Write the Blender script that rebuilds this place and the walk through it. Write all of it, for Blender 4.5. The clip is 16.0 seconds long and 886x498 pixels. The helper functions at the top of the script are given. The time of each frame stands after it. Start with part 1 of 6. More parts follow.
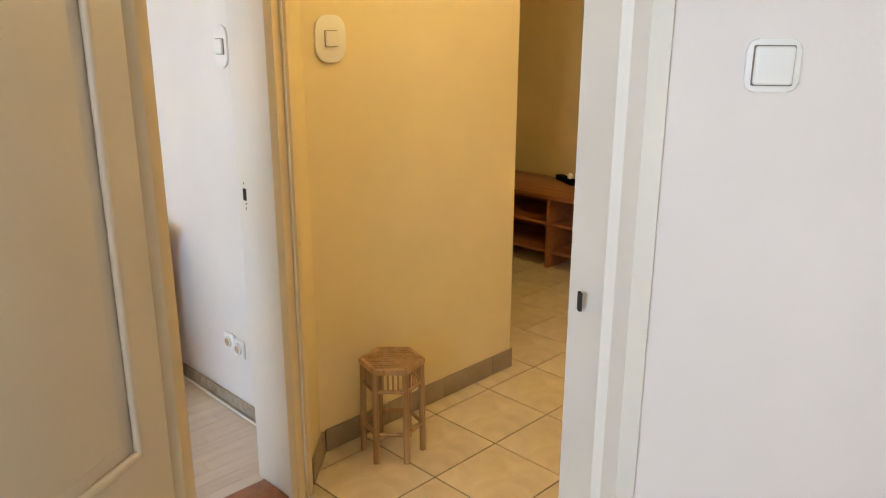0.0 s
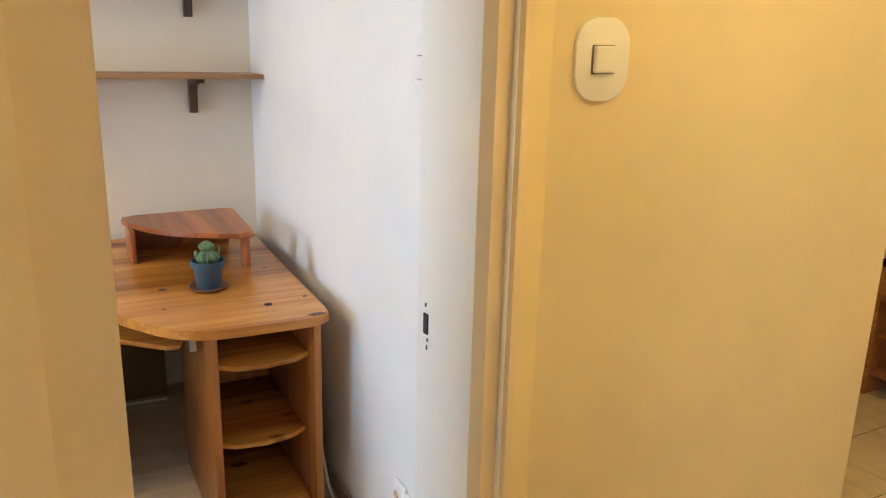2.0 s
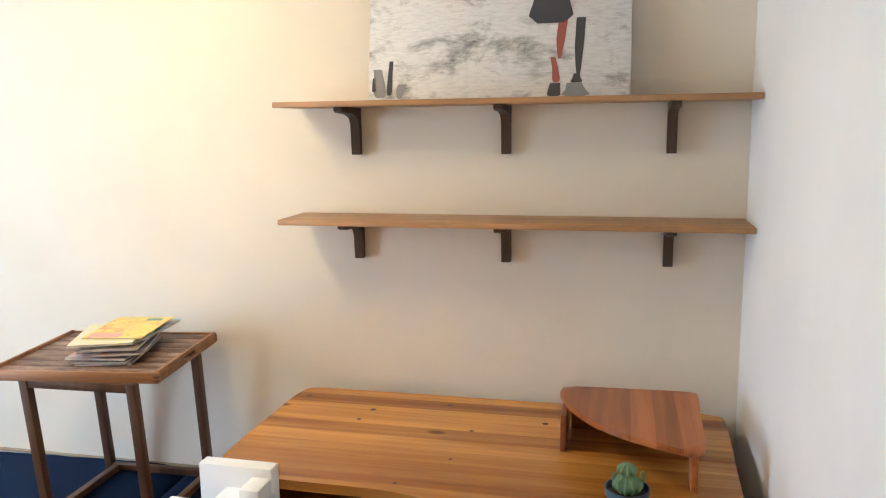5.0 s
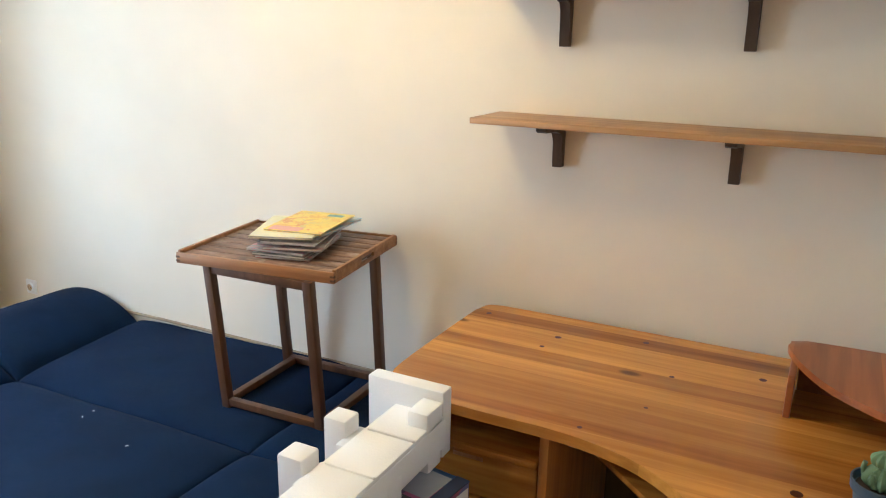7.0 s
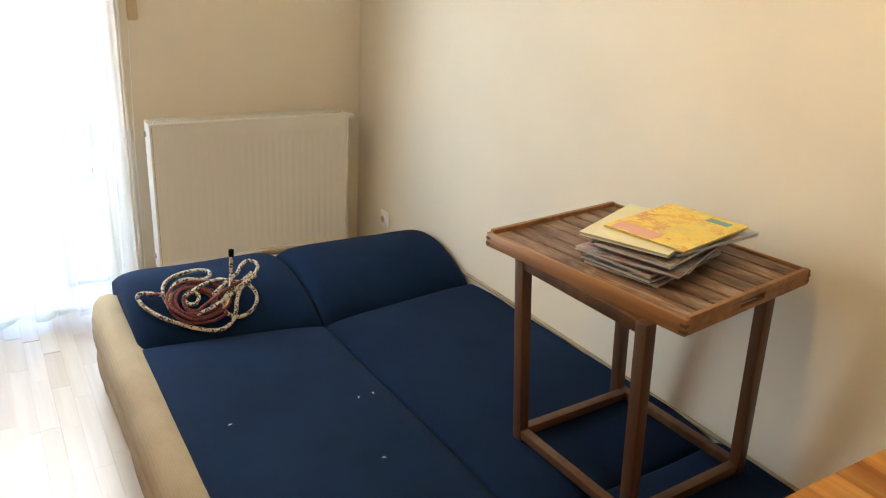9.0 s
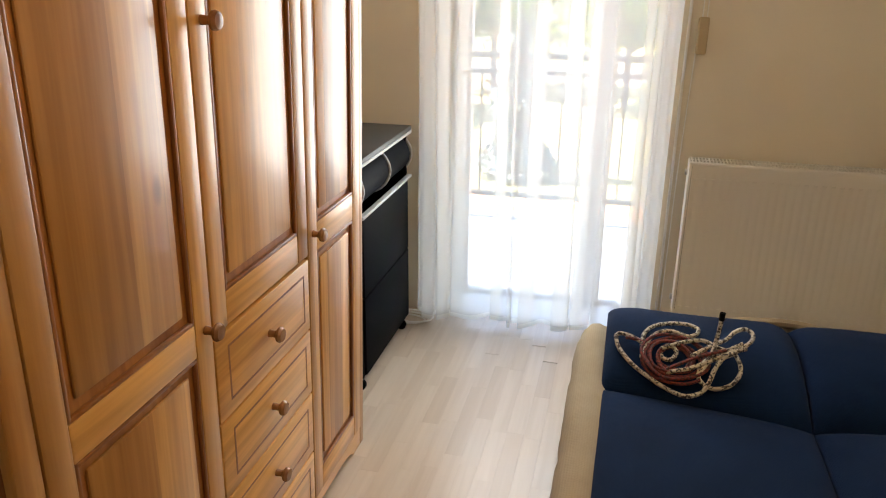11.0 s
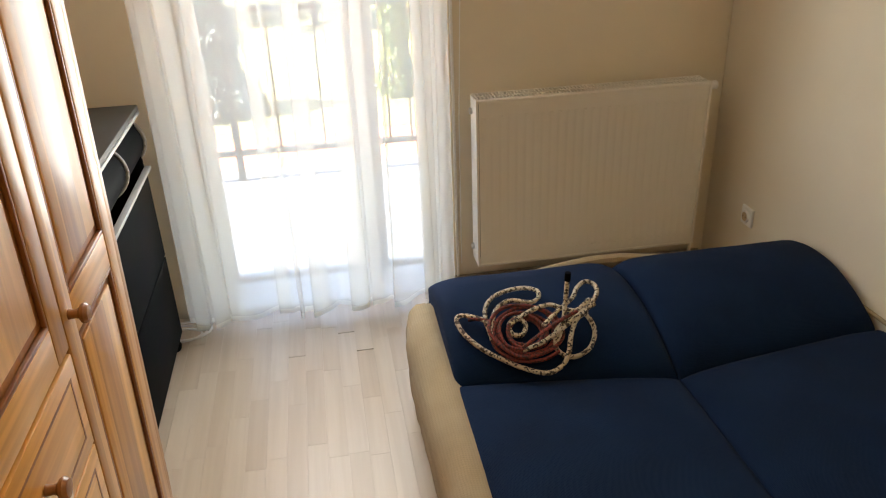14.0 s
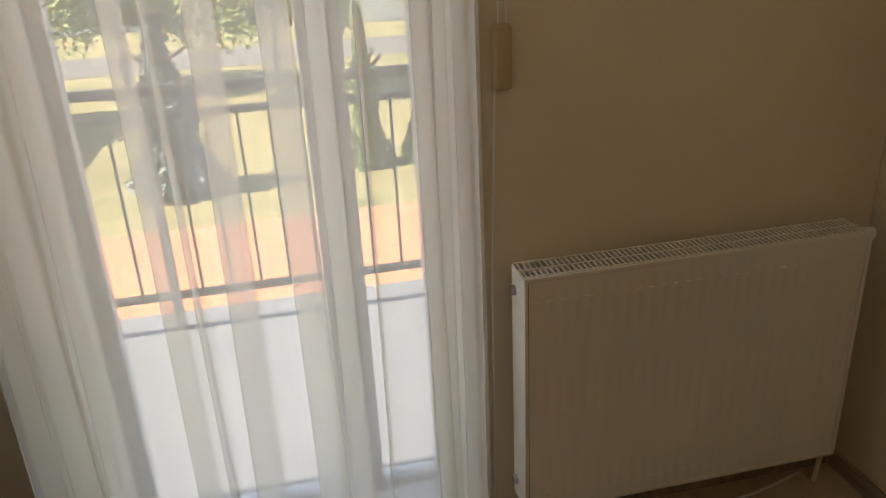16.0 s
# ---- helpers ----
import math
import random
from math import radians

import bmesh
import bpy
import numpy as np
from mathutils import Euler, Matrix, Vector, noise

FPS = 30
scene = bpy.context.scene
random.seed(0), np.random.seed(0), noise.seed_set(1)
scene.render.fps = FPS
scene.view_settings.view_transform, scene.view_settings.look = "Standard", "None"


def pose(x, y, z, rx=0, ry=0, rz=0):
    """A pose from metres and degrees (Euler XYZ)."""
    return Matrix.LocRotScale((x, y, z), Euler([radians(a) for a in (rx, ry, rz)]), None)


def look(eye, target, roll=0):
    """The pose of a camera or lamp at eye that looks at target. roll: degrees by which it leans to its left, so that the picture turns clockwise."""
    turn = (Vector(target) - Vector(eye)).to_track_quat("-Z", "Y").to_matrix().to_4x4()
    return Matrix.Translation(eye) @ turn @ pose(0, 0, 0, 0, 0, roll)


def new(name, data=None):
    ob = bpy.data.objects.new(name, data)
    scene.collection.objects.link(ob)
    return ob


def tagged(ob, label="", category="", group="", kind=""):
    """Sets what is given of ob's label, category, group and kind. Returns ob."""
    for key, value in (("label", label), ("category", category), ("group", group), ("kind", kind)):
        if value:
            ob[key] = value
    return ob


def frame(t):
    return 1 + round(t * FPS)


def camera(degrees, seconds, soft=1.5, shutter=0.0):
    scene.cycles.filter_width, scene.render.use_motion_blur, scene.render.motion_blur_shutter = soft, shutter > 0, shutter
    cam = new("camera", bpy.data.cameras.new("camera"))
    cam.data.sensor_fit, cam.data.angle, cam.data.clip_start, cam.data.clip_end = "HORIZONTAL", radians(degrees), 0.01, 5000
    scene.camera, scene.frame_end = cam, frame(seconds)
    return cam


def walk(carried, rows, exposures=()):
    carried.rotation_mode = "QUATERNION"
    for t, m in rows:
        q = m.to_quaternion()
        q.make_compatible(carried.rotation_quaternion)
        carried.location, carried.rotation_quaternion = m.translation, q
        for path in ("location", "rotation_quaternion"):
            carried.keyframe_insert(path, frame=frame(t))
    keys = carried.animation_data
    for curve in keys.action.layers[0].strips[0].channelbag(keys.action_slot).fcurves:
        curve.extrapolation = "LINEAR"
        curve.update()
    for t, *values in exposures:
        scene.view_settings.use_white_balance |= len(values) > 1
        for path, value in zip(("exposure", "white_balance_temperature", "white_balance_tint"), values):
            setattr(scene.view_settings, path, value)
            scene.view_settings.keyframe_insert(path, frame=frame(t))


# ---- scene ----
cam = camera(60.2, 16.0, 1.1)
PATH = [
    (0, (0.304, 0.3, 1.624), (1.665, 1.654, 1.062), 0.2),
    (0.5, (0.501, 0.541, 1.615), (1.838, 1.926, 1.071), -0.0),
    (1, (0.669, 0.76, 1.594), (1.928, 2.219, 1.06), -0.1),
    (1.5, (0.804, 1.04, 1.613), (1.975, 2.575, 1.091), 0.7),
    (2, (0.985, 1.288, 1.597), (1.886, 2.998, 1.083), 1.4),
    (2.5, (1.103, 1.445, 1.619), (1.684, 3.288, 1.101), 1.6),
    (3, (1.152, 1.587, 1.647), (1.455, 3.495, 1.131), 0.9),
    (3.5, (1.18, 1.711, 1.695), (1.27, 3.664, 1.273), 0.3),
    (3.7, (1.204, 1.753, 1.718), (1.208, 3.722, 1.364), 0.3),
    (5.8, (1.468, 2.039, 1.802), (0.864, 3.917, 1.472), -0.2),
    (6, (1.428, 2.045, 1.791), (0.802, 3.909, 1.428), 0.2),
    (6.5, (1.333, 2.142, 1.772), (0.626, 3.954, 1.307), 0.7),
    (7, (1.261, 2.258, 1.727), (0.388, 3.972, 1.18), 1.1),
    (7.5, (1.176, 2.432, 1.709), (0.055, 3.97, 1.097), 1.7),
    (8, (1.092, 2.578, 1.69), (-0.201, 3.947, 1.015), 2.3),
    (8.5, (0.947, 2.762, 1.664), (-0.46, 3.998, 0.962), 2.6),
    (9, (0.808, 2.996, 1.643), (-0.766, 3.999, 0.924), 3.4),
    (9.5, (0.714, 3.22, 1.615), (-1.04, 3.828, 0.871), 4.5),
    (10, (0.612, 3.319, 1.61), (-1.243, 3.511, 0.889), 2.7),
    (10.2, (0.586, 3.335, 1.612), (-1.29, 3.369, 0.918), 2.1),
    (12.3, (0.677, 3.401, 1.699), (-1.012, 2.682, 0.906), -1.9),
    (12.5, (0.675, 3.324, 1.69), (-1.044, 2.724, 0.861), -2.2),
    (13, (0.616, 3.215, 1.672), (-1.14, 2.932, 0.758), -3.0),
    (13.5, (0.375, 3.125, 1.66), (-1.383, 3.14, 0.707), -3.1),
    (14, (0.101, 3.071, 1.677), (-1.665, 3.347, 0.779), -2.2),
    (14.5, (-0.195, 3.024, 1.685), (-1.969, 3.456, 0.869), -0.9),
    (15, (-0.412, 3.102, 1.593), (-2.236, 3.487, 0.869), -1.9),
    (15.5, (-0.763, 3.127, 1.59), (-2.597, 3.508, 0.891), -1.7),
    (16, (-1.079, 3.136, 1.653), (-2.889, 3.503, 0.886), -2.9),
]
EXPOSURES = [
    (0.0, 4.5, 5400, 10), (0.5, 4.4, 5400, 10), (1.0, 4.55, 5350, 10), (1.5, 4.6, 5300, 10), (3.0, 4.72, 5000, 8), (3.5, 4.68, 5000, 8), (6.0, 4.45, 5300, 8), (7.0, 4.4, 5250, 6), (8.0, 4.28, 5750, 5), (9.0, 4.0, 6350, 6), (9.5, 3.75, 6600, 8),
    (10.0, 3.25, 6750, 10), (12.5, 3.25, 7400, 13), (13.5, 3.3, 7400, 12), (14.5, 2.85, 7700, 11), (15.0, 2.45, 7900, 11), (16.0, 1.95, 7900, 10),
]
walk(cam, [(t, look(eye, target, roll)) for t, eye, target, roll in PATH], EXPOSURES)

# ---- world, sun, large lights ----
world = bpy.data.worlds.new("world")
scene.world = world
world.use_nodes = True
wn = world.node_tree
sky = wn.nodes.new("ShaderNodeTexSky")
sky.sky_type, sky.sun_disc = "NISHITA", False
sky.sun_elevation, sky.sun_rotation = radians(50), radians(175)
wn.nodes["Background"].inputs[1].default_value = 0.15
wn.links.new(sky.outputs[0], wn.nodes["Background"].inputs[0])


def lamp(name, kind, energy, colour, m, **settings):
    data = bpy.data.lights.new(name, kind)
    data.energy, data.color = energy, colour
    ob = new(name, data)
    ob.matrix_world = m
    if kind == "AREA":
        data.shape, data.size, data.size_y = "RECTANGLE", settings["size"], settings["size_y"]
    if kind == "SUN":
        data.angle = settings["angle"]
    if kind == "POINT":
        data.shadow_soft_size = settings["radius"]
    return ob


lamp("sun", "SUN", 5.0, (1.0, 0.94, 0.84), look((0, 0, 0), (-0.01, 0.64, -0.77)), angle=radians(0.6))
# daylight through the balcony door, and the lit ceiling lamps
lamp("window_light", "AREA", 2.5, (0.84, 0.93, 1.0), look((-2.60, 3.07, 1.42), (0.0, 3.07, 1.42)), size=0.80, size_y=1.6)
lamp("door_reveal_light", "AREA", 0.20, (0.88, 0.95, 1.0), look((-2.93, 3.04, 1.35), (0.0, 3.04, 1.35)), size=0.80, size_y=1.9)
lamp("bedroom_bulb", "POINT", 0.76, (1.0, 0.72, 0.38), pose(-0.25, 3.70, 2.37), radius=0.06)
lamp("hall_bulb", "POINT", 0.44, (1.0, 0.56, 0.06), pose(2.35, 1.62, 2.38), radius=0.09)
lamp("living_bulb", "POINT", 0.27, (1.0, 0.56, 0.06), pose(4.05, 1.9, 2.38), radius=0.1)
lamp("study_window_light", "AREA", 3.2, (1.0, 0.97, 0.92), look((-1.70, 0.15, 1.55), (1.5, 0.6, 1.2)), size=1.1, size_y=1.2)

# ---- materials ----


def mat(name, rough=0.6, metal=0.0):
    m = bpy.data.materials.new(name)
    m.use_nodes = True
    b = m.node_tree.nodes["Principled BSDF"]
    b.inputs["Roughness"].default_value, b.inputs["Metallic"].default_value = rough, metal
    return m, m.node_tree, b


def node(nt, kind, **inputs):
    n = nt.nodes.new("ShaderNode" + kind)
    for k, v in inputs.items():
        n.inputs[k.replace("_", " ")].default_value = v
    return n


def coords(nt, scale=(1, 1, 1), rot=(0, 0, 0)):
    tc, mp = node(nt, "TexCoord"), node(nt, "Mapping")
    mp.inputs["Scale"].default_value, mp.inputs["Rotation"].default_value = scale, rot
    nt.links.new(tc.outputs["Object"], mp.inputs[0])
    return mp.outputs[0]


def ramp(nt, fac, stops):
    r = node(nt, "ValToRGB")
    while len(r.color_ramp.elements) < len(stops):
        r.color_ramp.elements.new(0.5)
    for e, (p, c) in zip(r.color_ramp.elements, stops):
        e.position, e.color = p, (*c, 1)
    nt.links.new(fac, r.inputs[0])
    return r.outputs[0]


def mix(nt, fac, a, b, mode="MIX"):
    n = node(nt, "Mix")
    n.data_type, n.blend_type = "RGBA", mode
    for s, v in ((0, fac), (6, a), (7, b)):
        if hasattr(v, "links"):
            nt.links.new(v, n.inputs[s])
        else:
            n.inputs[s].default_value = v if s == 0 else (*v, 1)
    return n.outputs[2]


def bump(nt, b, height, strength=0.2, dist=0.002):
    n = node(nt, "Bump", Strength=strength, Distance=dist)
    nt.links.new(height, n.inputs["Height"])
    nt.links.new(n.outputs[0], b.inputs["Normal"])


def noise_fac(nt, vec, scale, detail=4.0, rough=0.55, dist=0.0):
    n = node(nt, "TexNoise", Scale=scale, Detail=detail, Roughness=rough, Distortion=dist)
    nt.links.new(vec, n.inputs["Vector"])
    return n.outputs[0]


def paint(name, colour, rough=0.7, grain=0.25, var=0.06, scale=70.0):
    m, nt, b = mat(name, rough)
    v = coords(nt)
    big = noise_fac(nt, v, 1.7, 3)
    small = noise_fac(nt, v, scale, 3)
    dark = tuple(c * (1 - var) for c in colour)
    col = mix(nt, ramp(nt, big, [(0.35, (0, 0, 0)), (0.65, (1, 1, 1))]), dark, colour)
    nt.links.new(col, b.inputs["Base Color"])
    bump(nt, b, small, grain, 0.0015)
    return m


def wood(name, light, dark, axis=0, rough=0.35, boards=0.0, board_axis=1, knots=0.0, fine=60.0, streak=0.8, coat=0.0):
    """Wood whose grain runs along an axis; boards: width of the glued staves; knots: how many."""
    m, nt, b = mat(name, rough)
    s = [1.0, 1.0, 1.0]
    s[axis] = 0.045
    v = coords(nt, tuple(s))
    info = node(nt, "ObjectInfo")
    shift = node(nt, "VectorMath")
    shift.operation = "ADD"
    nt.links.new(v, shift.inputs[0])
    cx = node(nt, "CombineXYZ")
    mul = node(nt, "Math")
    mul.operation = "MULTIPLY"
    mul.inputs[1].default_value = 13.0
    nt.links.new(info.outputs["Random"], mul.inputs[0])
    for k in range(3):
        nt.links.new(mul.outputs[0], cx.inputs[k])
    nt.links.new(cx.outputs[0], shift.inputs[1])
    vec = shift.outputs[0]
    g1 = noise_fac(nt, vec, 9.0, 3, 0.5, 0.6)
    g2 = noise_fac(nt, vec, fine, 4, 0.6)
    col = ramp(nt, g1, [(0.33, dark), (0.52, light), (0.72, tuple(0.8 * a + 0.2 * c for a, c in zip(light, dark)))])
    col = mix(nt, 0.35, col, ramp(nt, g2, [(0.35, dark), (0.6, light)]))
    g3 = noise_fac(nt, vec, 31.0, 2, 0.5, 0.3)
    col = mix(nt, 1.0, col, ramp(nt, g3, [(0.38, (streak, streak**1.3, streak**1.7)), (0.58, (1, 1, 1))]), "MULTIPLY")
    if boards:
        tc = coords(nt)
        sep = node(nt, "SeparateXYZ")
        nt.links.new(tc, sep.inputs[0])
        div = node(nt, "Math")
        div.operation = "DIVIDE"
        div.inputs[1].default_value = boards
        nt.links.new(sep.outputs[board_axis], div.inputs[0])
        fl = node(nt, "Math")
        fl.operation = "FLOOR"
        nt.links.new(div.outputs[0], fl.inputs[0])
        wh = node(nt, "TexWhiteNoise")
        wh.noise_dimensions = "1D"
        nt.links.new(fl.outputs[0], wh.inputs["W"])
        tone = ramp(nt, wh.outputs[0], [(0.0, (0.56, 0.48, 0.42)), (0.5, (0.93, 0.91, 0.88)), (1.0, (1, 1, 1))])
        col = mix(nt, 1.0, col, tone, "MULTIPLY")
    if knots:
        ks = [7.0, 7.0, 7.0]
        ks[axis] = 3.2
        kv = coords(nt, tuple(ks))
        vo = node(nt, "TexVoronoi", Scale=knots, Randomness=1.0)
        nt.links.new(kv, vo.inputs["Vector"])
        spot = ramp(nt, vo.outputs["Distance"], [(0.0, (1, 1, 1)), (0.07, (0.9, 0.9, 0.9)), (0.13, (0, 0, 0))])
        pick = ramp(nt, vo.outputs["Color"], [(0.52, (0, 0, 0)), (0.55, (1, 1, 1))])
        both = mix(nt, 1.0, spot, pick, "MULTIPLY")
        col = mix(nt, both, col, tuple(c * 0.28 for c in dark))
    nt.links.new(col, b.inputs["Base Color"])
    b.inputs["Coat Weight"].default_value, b.inputs["Coat Roughness"].default_value = coat, 0.22
    bump(nt, b, g2, 0.12, 0.001)
    return m


def cloth(name, colour, dark, rough=0.95, weave=420.0):
    m, nt, b = mat(name, rough)
    v = coords(nt)
    w1, w2 = node(nt, "TexWave", Scale=weave / 6.28, Distortion=1.5), node(nt, "TexWave", Scale=weave / 6.28, Distortion=1.5)
    w2.bands_direction = "Y"
    nt.links.new(v, w1.inputs[0])
    nt.links.new(v, w2.inputs[0])
    weft = mix(nt, 0.5, w1.outputs[0], w2.outputs[0])
    big = noise_fac(nt, v, 5.0, 4)
    fuzz = noise_fac(nt, v, 160.0, 2)
    col = mix(nt, ramp(nt, big, [(0.3, (0, 0, 0)), (0.7, (1, 1, 1))]), dark, colour)
    col = mix(nt, 0.35, col, mix(nt, weft, dark, colour))
    col = mix(nt, ramp(nt, fuzz, [(0.45, (0, 0, 0)), (0.8, (0.35, 0.35, 0.35))]), col, colour)
    nt.links.new(col, b.inputs["Base Color"])
    b.inputs["Sheen Weight"].default_value = 0.02
    b.inputs["Specular IOR Level"].default_value = 0.12
    bump(nt, b, weft, 0.55, 0.0016)
    return m


def plain(name, colour, rough=0.45, metal=0.0, scale=40.0, var=0.12, relief=0.1):
    m, nt, b = mat(name, rough, metal)
    v = coords(nt)
    n = noise_fac(nt, v, scale, 4)
    col = mix(nt, n, tuple(c * (1 - var) for c in colour), colour)
    nt.links.new(col, b.inputs["Base Color"])
    bump(nt, b, n, relief, 0.001)
    return m


CREAM = paint("cream_wall_paint", (0.78, 0.705, 0.57), 0.75, 0.3)
WHITE_WALL = paint("white_wall_paint", (0.80, 0.78, 0.74), 0.75, 0.3)
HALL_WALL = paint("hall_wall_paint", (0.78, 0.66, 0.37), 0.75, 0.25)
ROOM_WALL = paint("pinkish_white_wall_paint", (0.81, 0.755, 0.715), 0.75, 0.3)
CEIL = paint("ceiling_paint", (0.82, 0.80, 0.76), 0.85, 0.2)
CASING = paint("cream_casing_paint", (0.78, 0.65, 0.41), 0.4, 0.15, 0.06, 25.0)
# cream darkened towards brown: the left jamb's shade is put into the colour
JAMB = paint("shaded_cream_paint", (0.60, 0.47, 0.28), 0.4, 0.15, 0.10, 25.0)
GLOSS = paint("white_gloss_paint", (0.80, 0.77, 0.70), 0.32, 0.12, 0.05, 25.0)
LEAF_PAINT = paint("cream_door_paint", (0.60, 0.51, 0.38), 0.35, 0.12, 0.05, 25.0)
PINE = wood("orange_pine", (0.84, 0.46, 0.14), (0.58, 0.26, 0.06), 2, 0.38, 0.11, 0, 0.9, coat=0.28)
PINE_X = wood("orange_pine_rail", (0.86, 0.46, 0.13), (0.60, 0.27, 0.06), 0, 0.32, coat=0.28)
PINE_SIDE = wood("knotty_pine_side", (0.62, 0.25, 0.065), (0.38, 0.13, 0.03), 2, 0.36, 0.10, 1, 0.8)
# pine darkened in its base colour to carry the shade of the panel recess
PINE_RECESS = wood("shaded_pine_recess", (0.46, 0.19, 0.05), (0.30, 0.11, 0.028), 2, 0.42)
# dark pine for mouldings and threshold; also painted shade in grooves and notches
PINE_DARK = wood("dark_pine_and_groove_shade", (0.36, 0.14, 0.04), (0.22, 0.08, 0.02), 2, 0.3)
KNOT = plain("dark_pine_knot", (0.075, 0.022, 0.008), 0.65)
KNOT.node_tree.nodes["Principled BSDF"].inputs["Specular IOR Level"].default_value = 0.1
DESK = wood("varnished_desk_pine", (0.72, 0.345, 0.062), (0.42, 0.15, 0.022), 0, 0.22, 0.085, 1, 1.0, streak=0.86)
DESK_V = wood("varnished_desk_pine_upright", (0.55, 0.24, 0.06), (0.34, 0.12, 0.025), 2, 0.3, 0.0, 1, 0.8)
RISER = wood("reddish_pine", (0.55, 0.20, 0.06), (0.33, 0.09, 0.02), 1, 0.28, 0.07, 0, 0.8)
SHELF = wood("oak_shelf_board", (0.47, 0.27, 0.11), (0.33, 0.17, 0.06), 0, 0.45)
BRACKET = wood("dark_brown_bracket", (0.075, 0.045, 0.028), (0.045, 0.026, 0.016), 2, 0.45)
TRAYWOOD = wood("brown_tray_wood", (0.36, 0.18, 0.070), (0.19, 0.082, 0.028), 0, 0.45)
LEGWOOD = wood("dark_brown_leg_wood", (0.13, 0.062, 0.028), (0.075, 0.035, 0.016), 2, 0.42)
TVWOOD = wood("cherry_veneer", (0.42, 0.19, 0.07), (0.30, 0.12, 0.04), 1, 0.38)
LAMINATE = wood("birch_laminate", (0.66, 0.56, 0.45), (0.60, 0.50, 0.395), 0, 0.32, streak=0.95)
BAMBOO = wood("bamboo", (0.45, 0.28, 0.12), (0.27, 0.15, 0.06), 2, 0.4)
SKIRT = wood("grey_oak_skirting", (0.42, 0.36, 0.28), (0.32, 0.27, 0.2), 0, 0.4)
BLUE = cloth("navy_upholstery", (0.0042, 0.0195, 0.062), (0.0020, 0.0095, 0.033), weave=640.0)
BEIGE = cloth("beige_upholstery", (0.43, 0.345, 0.235), (0.31, 0.24, 0.155), weave=260.0)
BLACK = plain("black_plastic", (0.003, 0.003, 0.004), 0.6)
BLACK.node_tree.nodes["Principled BSDF"].inputs["Specular IOR Level"].default_value = 0.03
GREYTOP = plain("dark_grey_laminate", (0.045, 0.042, 0.038), 0.5)
PIPING = plain("grey_piping", (0.45, 0.45, 0.44), 0.4)
FOAM = paint("white_polystyrene", (0.86, 0.86, 0.85), 0.8, 0.5, 0.02, 160.0)
METAL_W = paint("radiator_enamel", (0.80, 0.77, 0.70), 0.3, 0.05, 0.03, 30.0)
# grey-brown for painted shade round the switch rockers and for chipped paint
SEAM_GREY = plain("seam_shade_and_chips", (0.22, 0.18, 0.13), 0.6)
# near-black that paints the shade inside holes, slots and the radiator
DARK = plain("painted_gap_shade", (0.02, 0.018, 0.016), 0.8)
STEEL = plain("steel", (0.55, 0.55, 0.55), 0.3, 1.0)
PLASTIC = plain("white_plastic", (0.83, 0.82, 0.79), 0.35, 0, 20, 0.03, 0.03)
BEIGE_PL = plain("beige_plastic", (0.55, 0.42, 0.25), 0.45)
GROUT = paint("dark_grout", (0.06, 0.045, 0.03), 0.9, 0.3)
POT = plain("blue_pot_plastic", (0.045, 0.085, 0.13), 0.45)
CLAY = plain("brown_saucer", (0.22, 0.10, 0.06), 0.6)
CACTUS = plain("cactus_skin", (0.17, 0.27, 0.13), 0.6, 0, 60, 0.4, 0.4)
SOIL = plain("soil", (0.05, 0.035, 0.025), 0.95)
KNOB = wood("turned_knob_wood", (0.36, 0.16, 0.06), (0.24, 0.09, 0.03), 1, 0.25)
PVC = plain("white_pvc", (0.82, 0.83, 0.84), 0.3, 0, 20, 0.03, 0.02)


def tile_mat(name, light, dark, rough):
    m, nt, b = mat(name, rough)
    v = coords(nt)
    info = node(nt, "ObjectInfo")
    n1, n2 = noise_fac(nt, v, 4.5, 5, 0.6, 0.8), noise_fac(nt, v, 45.0, 3)
    col = ramp(nt, n1, [(0.3, dark), (0.6, light)])
    col = mix(nt, ramp(nt, n2, [(0.5, (0, 0, 0)), (0.8, (0.25, 0.25, 0.25))]), col, dark)
    tone = ramp(nt, info.outputs["Random"], [(0, (0.93, 0.93, 0.93)), (1, (1, 1, 1))])
    nt.links.new(mix(nt, 1.0, col, tone, "MULTIPLY"), b.inputs["Base Color"])
    bump(nt, b, n1, 0.08, 0.002)
    return m


TILE = tile_mat("cream_floor_tile", (0.70, 0.60, 0.42), (0.55, 0.45, 0.30), 0.28)
SKIRT_TILE = tile_mat("brown_skirting_tile", (0.34, 0.27, 0.19), (0.26, 0.20, 0.14), 0.35)
# pale tile darkened and blued, so the colour itself carries open shade
BALCONY_TILE = tile_mat("shaded_balcony_tile", (0.17, 0.185, 0.21), (0.145, 0.16, 0.185), 0.6)
TERRACOTTA = tile_mat("terracotta", (0.55, 0.22, 0.12), (0.45, 0.16, 0.08), 0.8)


